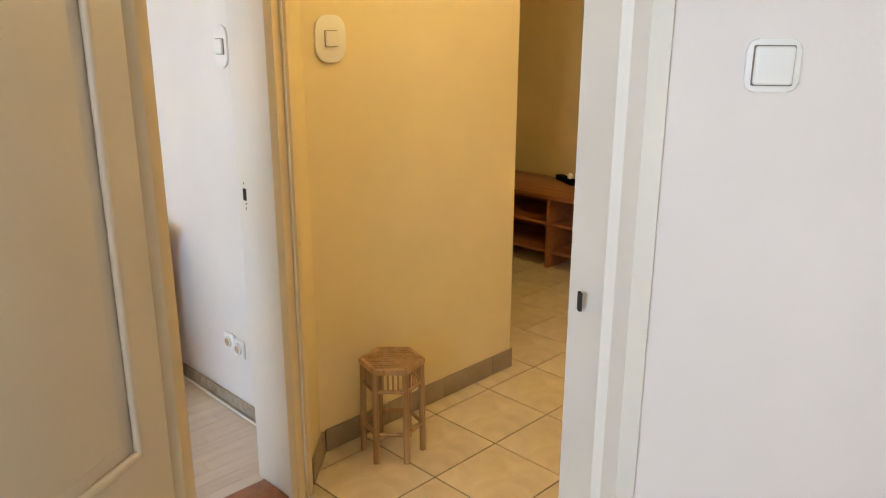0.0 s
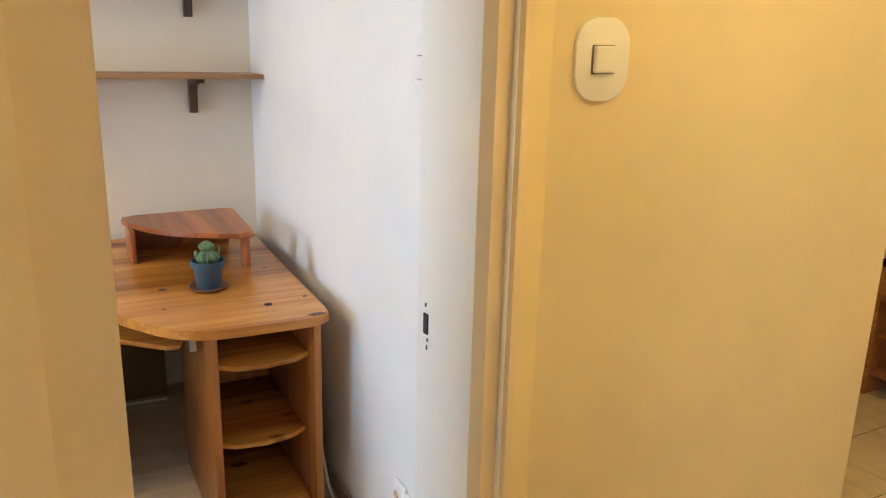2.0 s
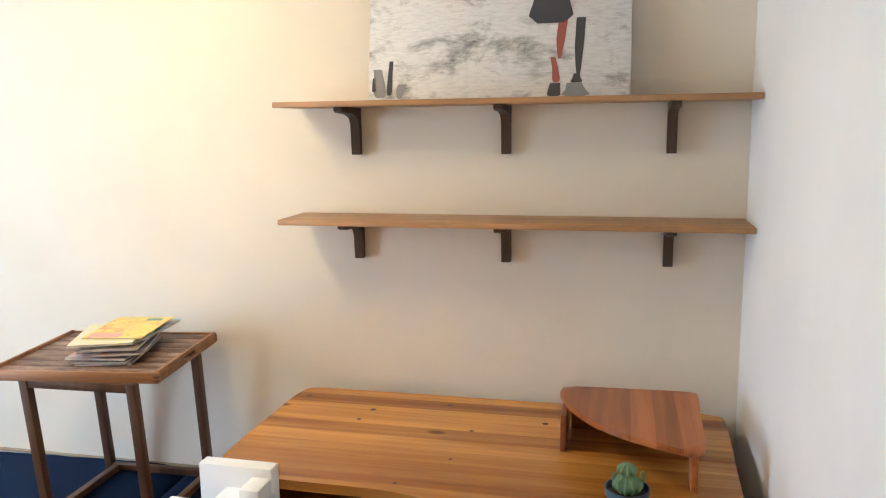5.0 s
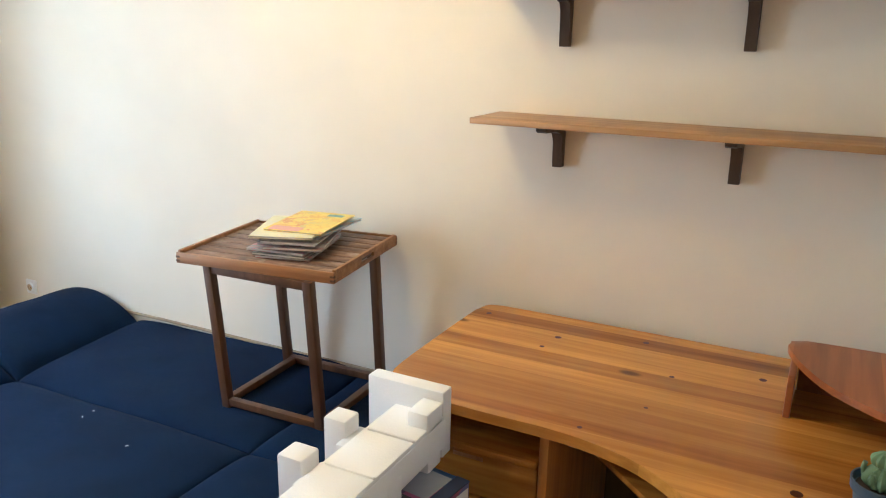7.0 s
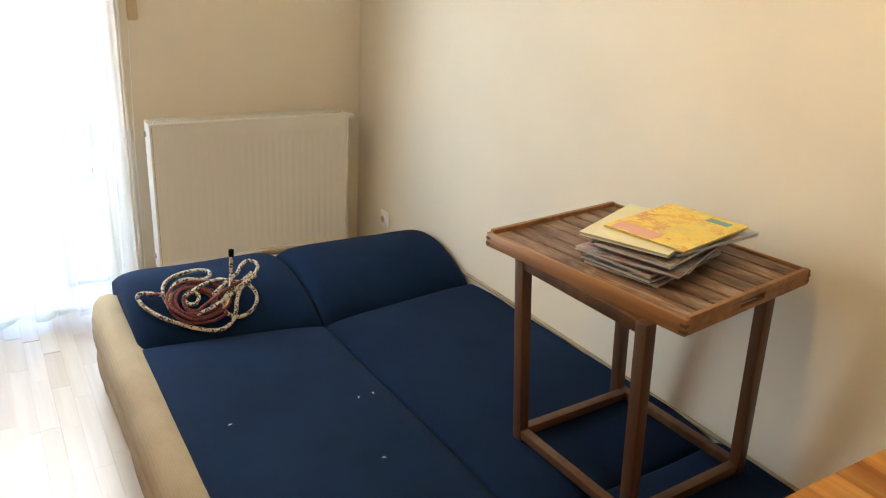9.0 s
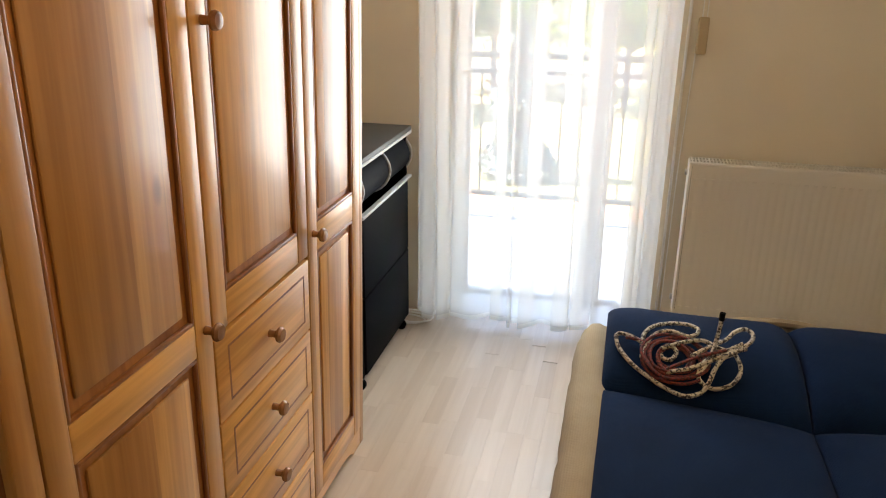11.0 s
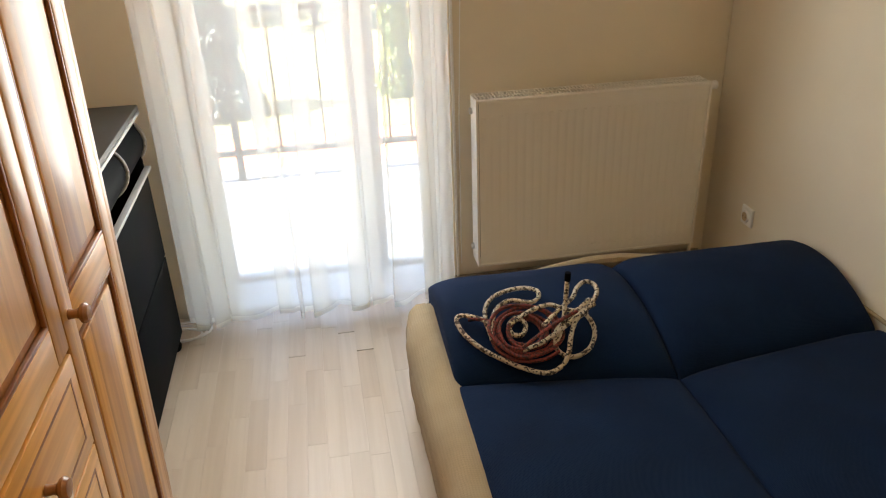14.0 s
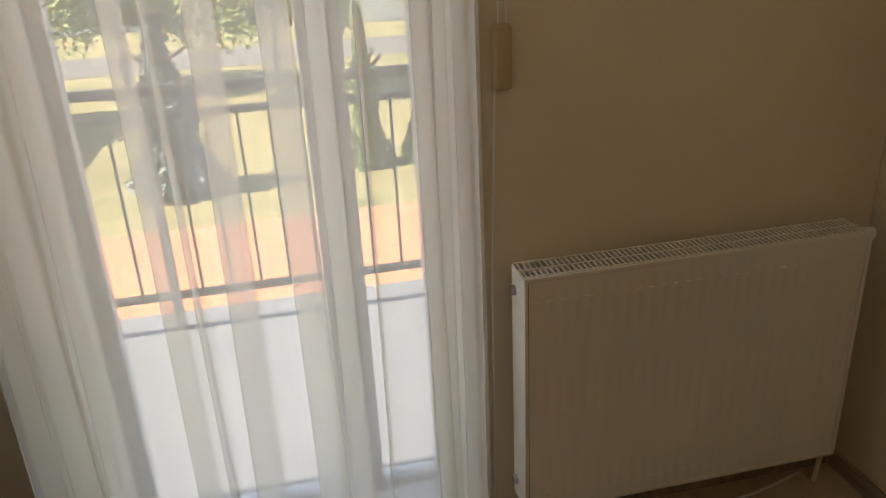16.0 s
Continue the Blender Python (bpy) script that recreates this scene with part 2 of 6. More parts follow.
def slat_mat():
    """Old painted boards: bare brown wood, dark stains and worn pale patches along the grain."""
    m, nt, b = mat("weathered_slat_wood", 0.5)
    v = coords(nt, (0.22, 1.0, 1.0))
    info = node(nt, "ObjectInfo")
    n1 = noise_fac(nt, v, 26.0, 5, 0.62, 0.5)
    n2 = noise_fac(nt, v, 120.0, 3, 0.6)
    n3 = noise_fac(nt, coords(nt, (0.6, 1.0, 1.0)), 9.0, 4, 0.6, 0.8)
    col = ramp(nt, n1, [(0.32, (0.050, 0.024, 0.016)), (0.46, (0.17, 0.088, 0.055)), (0.58, (0.27, 0.165, 0.11)), (0.72, (0.50, 0.41, 0.33))])
    col = mix(nt, 0.3, col, ramp(nt, n2, [(0.38, (0.06, 0.03, 0.02)), (0.62, (0.36, 0.25, 0.18))]))
    col = mix(nt, ramp(nt, n3, [(0.58, (0, 0, 0)), (0.68, (0.6, 0.6, 0.6))]), col, (0.46, 0.38, 0.31))
    tone = ramp(nt, info.outputs["Random"], [(0, (0.78, 0.78, 0.78)), (1, (1, 1, 1))])
    nt.links.new(mix(nt, 1.0, col, tone, "MULTIPLY"), b.inputs["Base Color"])
    bump(nt, b, n2, 0.2, 0.001)
    return m


SLATWOOD = slat_mat()


def laminate_mat():
    m = LAMINATE
    nt = m.node_tree
    b = nt.nodes["Principled BSDF"]
    src = b.inputs["Base Color"].links[0].from_socket
    info = node(nt, "ObjectInfo")
    geo = node(nt, "NewGeometry")
    add = node(nt, "Math")
    add.operation = "ADD"
    nt.links.new(info.outputs["Random"], add.inputs[0])
    nt.links.new(geo.outputs["Random Per Island"], add.inputs[1])
    fr = node(nt, "Math")
    fr.operation = "FRACT"
    nt.links.new(add.outputs[0], fr.inputs[0])
    tone = ramp(nt, fr.outputs[0], [(0, (0.90, 0.87, 0.84)), (0.3, (0.96, 0.945, 0.93)), (1, (1, 1, 1))])
    nt.links.new(mix(nt, 1.0, src, tone, "MULTIPLY"), b.inputs["Base Color"])


laminate_mat()


def sheer(name, colour, through_share):
    m = bpy.data.materials.new(name)
    m.use_nodes = True
    nt = m.node_tree
    nt.nodes.remove(nt.nodes["Principled BSDF"])
    out = nt.nodes["Material Output"]
    tr, df, tl = node(nt, "BsdfTransparent"), node(nt, "BsdfDiffuse"), node(nt, "BsdfTranslucent")
    tr.inputs[0].default_value = (1, 1, 1, 1)
    v = coords(nt, (1, 1, 1))
    n = noise_fac(nt, v, 220.0, 2)
    col = mix(nt, n, tuple(c * 0.93 for c in colour), colour)
    nt.links.new(col, df.inputs[0])
    nt.links.new(col, tl.inputs[0])
    a, c = node(nt, "MixShader"), node(nt, "MixShader")
    a.inputs[0].default_value = 0.86
    nt.links.new(df.outputs[0], a.inputs[1])
    nt.links.new(tl.outputs[0], a.inputs[2])
    c.inputs[0].default_value = through_share
    nt.links.new(a.outputs[0], c.inputs[1])
    nt.links.new(tr.outputs[0], c.inputs[2])
    nt.links.new(c.outputs[0], out.inputs[0])
    return m


SHEER = sheer("sheer_curtain", (0.95, 0.92, 0.85), 0.52)
HEM = sheer("curtain_hem", (0.80, 0.78, 0.72), 0.25)


def glass(name):
    m, nt, b = mat(name, 0.0)
    b.inputs["Transmission Weight"].default_value, b.inputs["IOR"].default_value = 1.0, 1.02
    return m


GLASS = glass("window_glass")


def glow(name, colour, strength):
    m, nt, b = mat(name, 0.4)
    b.inputs["Base Color"].default_value = (0.8, 0.8, 0.8, 1)
    b.inputs["Emission Color"].default_value = (*colour, 1)
    b.inputs["Emission Strength"].default_value = strength
    return m


BULB = glow("lit_globe", (1.0, 0.66, 0.25), 2.5)


def patchy(name, colours, scale, rough=0.4):
    """A printed sheet: blotches in a few colours."""
    m, nt, b = mat(name, rough)
    v = coords(nt)
    vo = node(nt, "TexVoronoi", Scale=scale)
    nt.links.new(mix(nt, 0.12, v, noise_fac(nt, v, scale * 1.5, 3)), vo.inputs["Vector"])
    step = 1.0 / len(colours)
    col = ramp(nt, vo.outputs["Color"], [(k * step, c) for k, c in enumerate(colours)])
    nt.links.new(col, b.inputs["Base Color"])
    return m


def canvas_mat():
    m, nt, b = mat("grey_canvas_print", 0.8)
    v = coords(nt, (1, 1, 1))
    n1 = noise_fac(nt, coords(nt, (1.0, 1.0, 2.0)), 4.5, 8, 0.68, 0.4)
    n2 = noise_fac(nt, coords(nt, (1.0, 1.0, 5.0)), 22.0, 5, 0.7)
    col = ramp(nt, n1, [(0.34, (0.10, 0.10, 0.10)), (0.42, (0.42, 0.41, 0.39)), (0.50, (0.78, 0.77, 0.74))])
    col = mix(nt, 0.28, col, ramp(nt, n2, [(0.38, (0.22, 0.22, 0.21)), (0.55, (0.66, 0.65, 0.62))]))
    nt.links.new(col, b.inputs["Base Color"])
    bump(nt, b, noise_fac(nt, v, 300.0, 2), 0.2, 0.001)
    return m


CANVAS = canvas_mat()


def rope_mat(name, a, c, scale, share):
    m, nt, b = mat(name, 0.8)
    v = coords(nt)
    vo = node(nt, "TexVoronoi", Scale=scale)
    nt.links.new(v, vo.inputs["Vector"])
    nt.links.new(ramp(nt, vo.outputs["Color"], [(share, a), (share + 0.05, c)]), b.inputs["Base Color"])
    bump(nt, b, vo.outputs["Distance"], 0.6, 0.002)
    return m


ROPE_A = rope_mat("cream_and_black_rope", (0.52, 0.46, 0.36), (0.06, 0.05, 0.045), 170.0, 0.58)
ROPE_B = rope_mat("red_and_black_rope", (0.20, 0.035, 0.03), (0.05, 0.02, 0.02), 260.0, 0.50)

# ---- mesh helpers ----


def finish(name, bm, material, parent=None, label="", smooth=True):
    me = bpy.data.meshes.new(name)
    bmesh.ops.recalc_face_normals(bm, faces=bm.faces)
    bm.to_mesh(me)
    bm.free()
    if smooth:
        for p in me.polygons:
            p.use_smooth = p.area < 0.012 and abs(p.normal.z) < 0.999
        me.set_sharp_from_angle(angle=radians(35))
    me.materials.append(material)
    ob = new(name, me)
    if parent is not None:
        ob.parent = parent
    if label:
        ob["label"] = label
    return ob


def part(name, bm, material, parent, label="", smooth=True):
    return finish(name, bm, material, parent, label, smooth)


def thing(name, label, category, m=None, group="", kind=""):
    ob = new(name)
    ob.empty_display_size = 0.1
    if m is not None:
        ob.matrix_world = m
    return tagged(ob, label, category, group, kind)


def single(name, bm, material, label, category, m=None, group="", kind="", smooth=True):
    ob = finish(name, bm, material, None, "", smooth)
    if m is not None:
        ob.matrix_world = m
    return tagged(ob, label, category, group, kind)


def box(x0, x1, y0, y1, z0, z1, bevel=0.0, seg=2, bm=None):
    own = bmesh.new()
    bmesh.ops.create_cube(own, size=1.0)
    for v in own.verts:
        v.co = Vector((x0 + (v.co.x + 0.5) * (x1 - x0), y0 + (v.co.y + 0.5) * (y1 - y0), z0 + (v.co.z + 0.5) * (z1 - z0)))
    if bevel:
        bmesh.ops.bevel(own, geom=own.edges[:], offset=bevel, segments=seg, affect="EDGES", profile=0.5)
    return join(bm, own)


def join(bm, own):
    if bm is None:
        return own
    me = bpy.data.meshes.new("tmp")
    own.to_mesh(me)
    own.free()
    bm.from_mesh(me)
    bpy.data.meshes.remove(me)
    return bm


def prism(outline, z0, z1, bevel=0.0, seg=2, bm=None):
    """An upright prism over a plan outline."""
    own = bmesh.new()
    low = [own.verts.new((x, y, z0)) for x, y in outline]
    top = [own.verts.new((x, y, z1)) for x, y in outline]
    n = len(outline)
    a, b = own.faces.new(low), own.faces.new(top)
    for k in range(n):
        own.faces.new((low[k], low[(k + 1) % n], top[(k + 1) % n], top[k]))
    if bevel:
        bmesh.ops.bevel(own, geom=list(set(a.edges[:] + b.edges[:])), offset=bevel, segments=seg, affect="EDGES", profile=0.5)
    bmesh.ops.triangulate(own, faces=[f for f in own.faces if len(f.verts) > 4])
    return join(bm, own)


def lathe(profile, sides=24, bm=None, centre=(0, 0, 0), axis="z"):
    """A turned body: profile of (radius, height)."""
    own = bmesh.new()
    rings = []
    for r, h in profile:
        ring = []
        for k in range(sides):
            a = 2 * math.pi * k / sides
            p = (r * math.cos(a), r * math.sin(a), h)
            if axis == "y":
                p = (p[0], p[2], p[1])
            if axis == "x":
                p = (p[2], p[0], p[1])
            ring.append(own.verts.new(Vector(p) + Vector(centre)))
        rings.append(ring)
    for a, b in zip(rings, rings[1:]):
        for k in range(sides):
            own.faces.new((a[k], a[(k + 1) % sides], b[(k + 1) % sides], b[k]))
    own.faces.new(rings[0])
    own.faces.new(rings[-1])
    return join(bm, own)


def tube(points, radius, sides=8, bm=None, closed=False):
    own = bmesh.new()
    pts = [Vector(p) for p in points]
    n = len(pts)
    rings, up = [], Vector((0.13, 0.21, 0.97)).normalized()
    for k, p in enumerate(pts):
        ahead = pts[(k + 1) % n] - pts[k - 1] if closed else pts[min(k + 1, n - 1)] - pts[max(k - 1, 0)]
        ahead.normalize()
        side = ahead.cross(up)
        side = side.normalized() if side.length > 1e-3 else Vector((1, 0, 0))
        over = side.cross(ahead)
        rings.append([own.verts.new(p + radius * (math.cos(2 * math.pi * j / sides) * side + math.sin(2 * math.pi * j / sides) * over)) for j in range(sides)])
    for k in range(n if closed else n - 1):
        a, b = rings[k], rings[(k + 1) % n]
        for j in range(sides):
            own.faces.new((a[j], a[(j + 1) % sides], b[(j + 1) % sides], b[j]))
    if not closed:
        own.faces.new(rings[0])
        own.faces.new(rings[-1])
    return join(bm, own)


def spline(points, steps=8, closed=False):
    """Catmull-Rom through the points."""
    pts = [Vector(p) for p in points]
    n, out = len(pts), []
    for k in range(n if closed else n - 1):
        p0, p1 = (pts[k - 1] if closed or k else pts[0]), pts[k]
        p2, p3 = pts[(k + 1) % n], (pts[(k + 2) % n] if closed else pts[min(k + 2, n - 1)])
        for j in range(steps):
            t = j / steps
            out.append(0.5 * (2 * p1 + (p2 - p0) * t + (2 * p0 - 5 * p1 + 4 * p2 - p3) * t * t + (3 * p1 - p0 - 3 * p2 + p3) * t**3))
    return out if closed else out + [pts[-1]]


def structure(name, bm, material, label, category, smooth=False):
    return single(name, bm, material, label, category, None, "", "structure", smooth)


# ---- the bedroom's shell ----
XW, XE, YN, YS, TOP = -2.815, 1.824, 4.735, 1.985, 2.62

structure("wall_north", box(XW - 0.4, XE + 0.12, YN, YN + 0.2, -0.1, TOP), CREAM, "cream painted plaster wall behind the shelves", "wall")
structure("wall_east", box(XE, XE + 0.10, 2.556, YN - 0.002, -0.1, TOP), WHITE_WALL, "white painted plaster wall beside the desk", "wall")
structure("wall_south", box(XW, 0.118, YS - 0.12, YS, -0.1, TOP), CREAM, "cream painted plaster wall behind the wardrobe", "wall")
structure("wall_step", box(0.12, 0.20, YS - 0.12, 2.338, -0.1, TOP), CREAM, "short cream wall beside the wardrobe", "wall")
structure("wall_door_side", box(0.122, 0.645, 2.34, 2.50, -0.1, TOP), CREAM, "cream wall beside the bedroom door", "wall")
structure("wall_door_lintel", box(0.647, 1.655, 2.345, 2.495, 2.06, TOP), CREAM, "cream wall over the bedroom door", "wall")
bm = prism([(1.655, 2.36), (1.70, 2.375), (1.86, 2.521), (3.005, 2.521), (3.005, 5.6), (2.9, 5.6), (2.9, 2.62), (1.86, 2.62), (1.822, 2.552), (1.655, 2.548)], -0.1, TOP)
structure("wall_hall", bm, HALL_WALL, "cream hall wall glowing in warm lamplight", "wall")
# window wall in pieces round the balcony door
D0, D1, DH = 2.53, 3.54, 2.34
structure("wall_west_corner", box(XW - 0.38, XW, YS - 0.12, D0, -0.1, TOP), CREAM, "cream wall beside the balcony door", "wall")
structure("wall_west", box(XW - 0.38, XW, D1, YN - 0.002, -0.1, TOP), CREAM, "cream wall behind the radiator", "wall")
structure("wall_west_lintel", box(XW - 0.38, XW, D0 + 0.001, D1 - 0.001, DH, TOP), CREAM, "cream wall over the balcony door", "wall")
structure("ceiling", box(-3.2, 5.4, -2.3, 5.7, TOP + 0.002, TOP + 0.15), CEIL, "white painted ceiling", "ceiling")

# ---- hall, living room and the room where the walk begins ----
structure("wall_living_east", box(5.0, 5.15, 0.2, 5.7, -0.1, TOP), HALL_WALL, "cream living room wall behind the low shelf", "wall")
structure("wall_living_north", box(3.01, 4.998, 5.5, 5.65, -0.1, TOP), HALL_WALL, "cream living room end wall", "wall")
structure("wall_hall_south", box(2.05, 4.998, 0.1, 0.22, -0.1, TOP), HALL_WALL, "cream hall wall", "wall")
structure("wall_room_south", box(-1.9, 2.6, -2.2, -2.05, -0.1, TOP), ROOM_WALL, "white wall of the first room", "wall")
structure("wall_room_west", box(-1.9, -1.75, -2.04, 1.86, -0.1, TOP), ROOM_WALL, "white wall of the first room", "wall")
structure("wall_room_east", box(2.62, 2.74, -2.2, 0.098, -0.1, TOP), ROOM_WALL, "white wall of the first room", "wall")
structure("wall_switch", prism([(1.505, 0.985), (2.12, 0.113), (2.22, 0.18), (1.60, 1.06)], -0.1, TOP), ROOM_WALL, "white plaster wall with a light switch", "wall")
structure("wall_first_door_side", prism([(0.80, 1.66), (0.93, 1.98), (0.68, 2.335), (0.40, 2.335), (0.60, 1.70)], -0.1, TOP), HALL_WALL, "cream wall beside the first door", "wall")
structure("wall_first_north", box(-1.748, 0.55, 1.80, 1.862, -0.1, TOP), ROOM_WALL, "white wall of the first room", "wall")
structure("floor_first_room", box(-1.9, 2.2, -2.2, 1.83, -0.12, -0.012), paint("grey_floor", (0.45, 0.40, 0.33), 0.4), "wood-coloured floor of the first room", "floor")


# ---- doors and frames ----
# frame of the first door: its two moulded posts
left_post = [(1.020, 1.850), (0.980, 1.828), (0.962, 1.800), (0.972, 1.776), (0.952, 1.748), (0.934, 1.708), (0.944, 1.686), (0.920, 1.655), (0.898, 1.640), (0.892, 1.618), (0.868, 1.616), (0.800, 1.655), (0.935, 1.975)]
right_post = [(1.516, 1.146), (1.500, 1.072), (1.490, 1.050), (1.496, 1.030), (1.484, 1.005), (1.478, 0.985), (1.508, 0.962), (1.522, 0.968), (1.60, 1.06)]
f1 = thing("door_frame", "cream painted moulded wooden door frame with worn edges", "door frame", pose(1.25, 1.45, 0), kind="structure")
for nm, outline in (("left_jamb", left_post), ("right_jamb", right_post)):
    # the left jamb takes the darker cream with shade painted in
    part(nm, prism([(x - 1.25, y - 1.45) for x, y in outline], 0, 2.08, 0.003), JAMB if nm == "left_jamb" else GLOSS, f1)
part("head", prism([(-0.235, 0.385), (0.262, -0.31), (0.20, -0.40), (-0.34, 0.23)], 2.0, 2.09, 0.003), GLOSS, f1)
# near-black patch on the jamb, painting the shade inside the strike hole
bm = prism([(0.228, -0.362), (0.235, -0.351), (0.231, -0.348), (0.224, -0.358)], 1.092, 1.130)
part("strike_hole", bm, DARK, f1, "dark worn strike hole")
structure("wall_first_door_lintel", prism([(0.99, 1.84), (1.50, 1.13), (1.44, 1.02), (0.86, 1.62)], 2.092, TOP), HALL_WALL, "cream wall over the first door", "wall")


def panel_leaf(name, label, width, height, thick, panels, m, handle_x):
    """A door leaf in the x-z plane from x = 0, with mouldings round its panels."""
    t = thing(name, label, "door", m, kind="structure")
    part("leaf", box(0, width, 0, thick, 0.008, height, 0.003), LEAF_PAINT, t)
    for x0, x1, z0, z1 in panels:
        for y, s in ((0, -1), (thick, 1)):
            bm = None
            for a, b, c, d in ((x0, x1, z0, z0 + 0.018), (x0, x1, z1 - 0.018, z1), (x0, x0 + 0.018, z0, z1), (x1 - 0.018, x1, z0, z1)):
                bm = box(a, b, min(y, y + s * 0.013), max(y, y + s * 0.013), c, d, 0.006, 3, bm)
            part("panel_moulding", bm, LEAF_PAINT, t)
            bm = box(x0 + 0.045, x1 - 0.045, min(y, y + s * 0.003), max(y, y + s * 0.003), z0 + 0.045, z1 - 0.045, 0.002)
            part("raised_panel", bm, LEAF_PAINT, t)
    h = part("handle", lathe([(0.009, 0), (0.009, 0.05)], 12, None, (handle_x, thick, 1.07), "y"), STEEL, t, "metal lever handle")
    part("lever", box(handle_x - 0.01, handle_x + 0.10, thick + 0.04, thick + 0.055, 1.06, 1.08, 0.004), STEEL, h)
    return t


ang = math.degrees(math.atan2(-0.497, -0.868))
panel_leaf("door_1", "cream painted panelled door standing open", 0.80, 2.0, 0.04, [(0.088, 0.69, 0.868, 1.88), (0.088, 0.69, 0.12, 0.74)], pose(0.846, 1.642, 0, 0, 0, ang), 0.72)
panel_leaf("door_2", "white painted bedroom door folded open against the wall", 0.585, 2.0, 0.04, [(0.10, 0.48, 1.05, 1.88), (0.10, 0.48, 0.15, 0.9)], pose(0.690, 2.548, 0, 0, 0, 180), 0.53)

# bedroom door frame
f2 = thing("door_frame", "white painted bedroom door frame, chipped at the strike", "door frame", pose(1.2, 2.42, 0), kind="structure")
part("right_jamb", box(0.40, 0.452, -0.083, 0.136, 0, 2.06, 0.003), GLOSS, f2)
part("left_jamb", box(-0.552, -0.50, -0.075, 0.085, 0, 2.06, 0.003), GLOSS, f2)
part("head", box(-0.499, 0.399, -0.075, 0.085, 2.0, 2.058, 0.003), GLOSS, f2)
# casing on the hall side, stepped
part("right_casing", prism([(0.396, -0.086), (0.412, -0.104), (0.425, -0.096), (0.445, -0.094), (0.46, -0.106), (0.478, -0.098), (0.485, -0.072), (0.48, -0.058), (0.456, -0.062), (0.455, -0.085)], 0, 2.10, 0.001), CASING, f2, "cream moulded casing")
part("left_casing", box(-0.585, -0.515, -0.10, -0.0765, 0, 2.10, 0.004), CASING, f2, "cream moulded casing")
# near-black patch for the dark inside of the strike hole, shade as colour
part("strike_hole", box(0.3965, 0.402, 0.087, 0.103, 1.064, 1.104), DARK, f2, "dark worn strike hole")
for y, z, wd, ht in ((0.086, 1.050, 0.005, 0.006), (0.096, 1.118, 0.003, 0.007), (0.090, 1.032, 0.002, 0.010)):
    part("chip", prism([(0.3972, y), (0.402, y), (0.402, y + wd), (0.3972, y + 0.8 * wd)], z, z + ht), SEAM_GREY, f2, "chipped paint")
part("threshold", box(-0.495, 0.395, -0.07, 0.09, 0.0, 0.014, 0.004), PINE_DARK, f2, "dark wooden threshold")
# telephone cable down the hall casing
single("cable", tube([(1.648, 2.322, 2.3), (1.650, 2.321, 1.2), (1.650, 2.320, 0.05), (1.62, 2.26, 0.012), (1.52, 2.2, 0.010)], 0.004, 6), PLASTIC, "thin white cable running down beside the door casing", "cable")


def light_switch(name, label, m, w, h, r, rocker, material):
    """A switch plate on the x-z plane, facing -y."""
    t = thing(name, label, "light switch", m)
    n = 6
    pts = []
    for cx, cz, a0 in ((w / 2 - r, h / 2 - r, 0), (-w / 2 + r, h / 2 - r, 90), (-w / 2 + r, -h / 2 + r, 180), (w / 2 - r, -h / 2 + r, 270)):
        pts += [(cx + r * math.cos(radians(a0 + 90 * k / n)), cz + r * math.sin(radians(a0 + 90 * k / n))) for k in range(n + 1)]
    bm = prism(pts, 0.0, 0.009, 0.003)
    bmesh.ops.transform(bm, matrix=Matrix(((1, 0, 0, 0), (0, 0, -1, 0), (0, 1, 0, 0), (0, 0, 0, 1))), verts=bm.verts)
    part("plate", bm, material, t)
    # darker plate behind the rocker, painting the shade of its gap
    part("rocker_gap", box(-rocker / 2 - 0.002, rocker / 2 + 0.002, -0.0125, -0.006, -rocker / 2 - 0.002, rocker / 2 + 0.002, 0.003), SEAM_GREY, t)
    part("rocker", box(-rocker / 2, rocker / 2, -0.021, -0.008, -rocker / 2, rocker / 2, 0.005, 3), material, t)
    return t


light_switch("light_switch", "white rocker light switch on the hall wall", pose(1.974, 2.521, 1.578), 0.130, 0.160, 0.05, 0.052, PLASTIC)
light_switch("light_switch", "square white rocker light switch", pose(1.612, 0.833, 1.562, 0, 0, -54.8), 0.086, 0.086, 0.018, 0.062, PLASTIC)
light_switch("light_switch", "tall white double light switch beside the bedroom door", pose(1.824, 2.99, 1.545, 0, 0, -90), 0.095, 0.16, 0.045, 0.055, PLASTIC)


def socket(label, m, plates=1):
    t = thing("power_socket", label, "power socket", m)
    for k in range(plates):
        z = 0.075 * k
        part("plate", box(-0.04, 0.04, -0.012, 0, z - 0.04, z + 0.04, 0.006, 3), PLASTIC, t)
        part("rim", lathe([(0.024, -0.020), (0.026, -0.012), (0.028, -0.006)], 20, None, (0, 0, z), "y"), PLASTIC, t)
        # flat beige disc, its darker colour painting the shade in the white well
        part("well", lathe([(0.0185, -0.0205), (0.0185, -0.012)], 20, None, (0, 0, z), "y"), BEIGE_PL, t)
        for s in (-0.009, 0.009):
            # near-black dots paint the shade in the pin holes
            part("pin_hole", lathe([(0.0028, -0.021), (0.0028, -0.02)], 8, None, (s, 0, z), "y"), DARK, t)
    return t


socket("white wall socket above the sofa bed", pose(-2.483, YN, 0.362))
socket("white double wall socket by the bedroom door", pose(XE, 3.02, 0.305, 0, 0, -90), 1)
socket("white blank plate beside the socket", pose(XE, 3.10, 0.315, 0, 0, -90), 1)

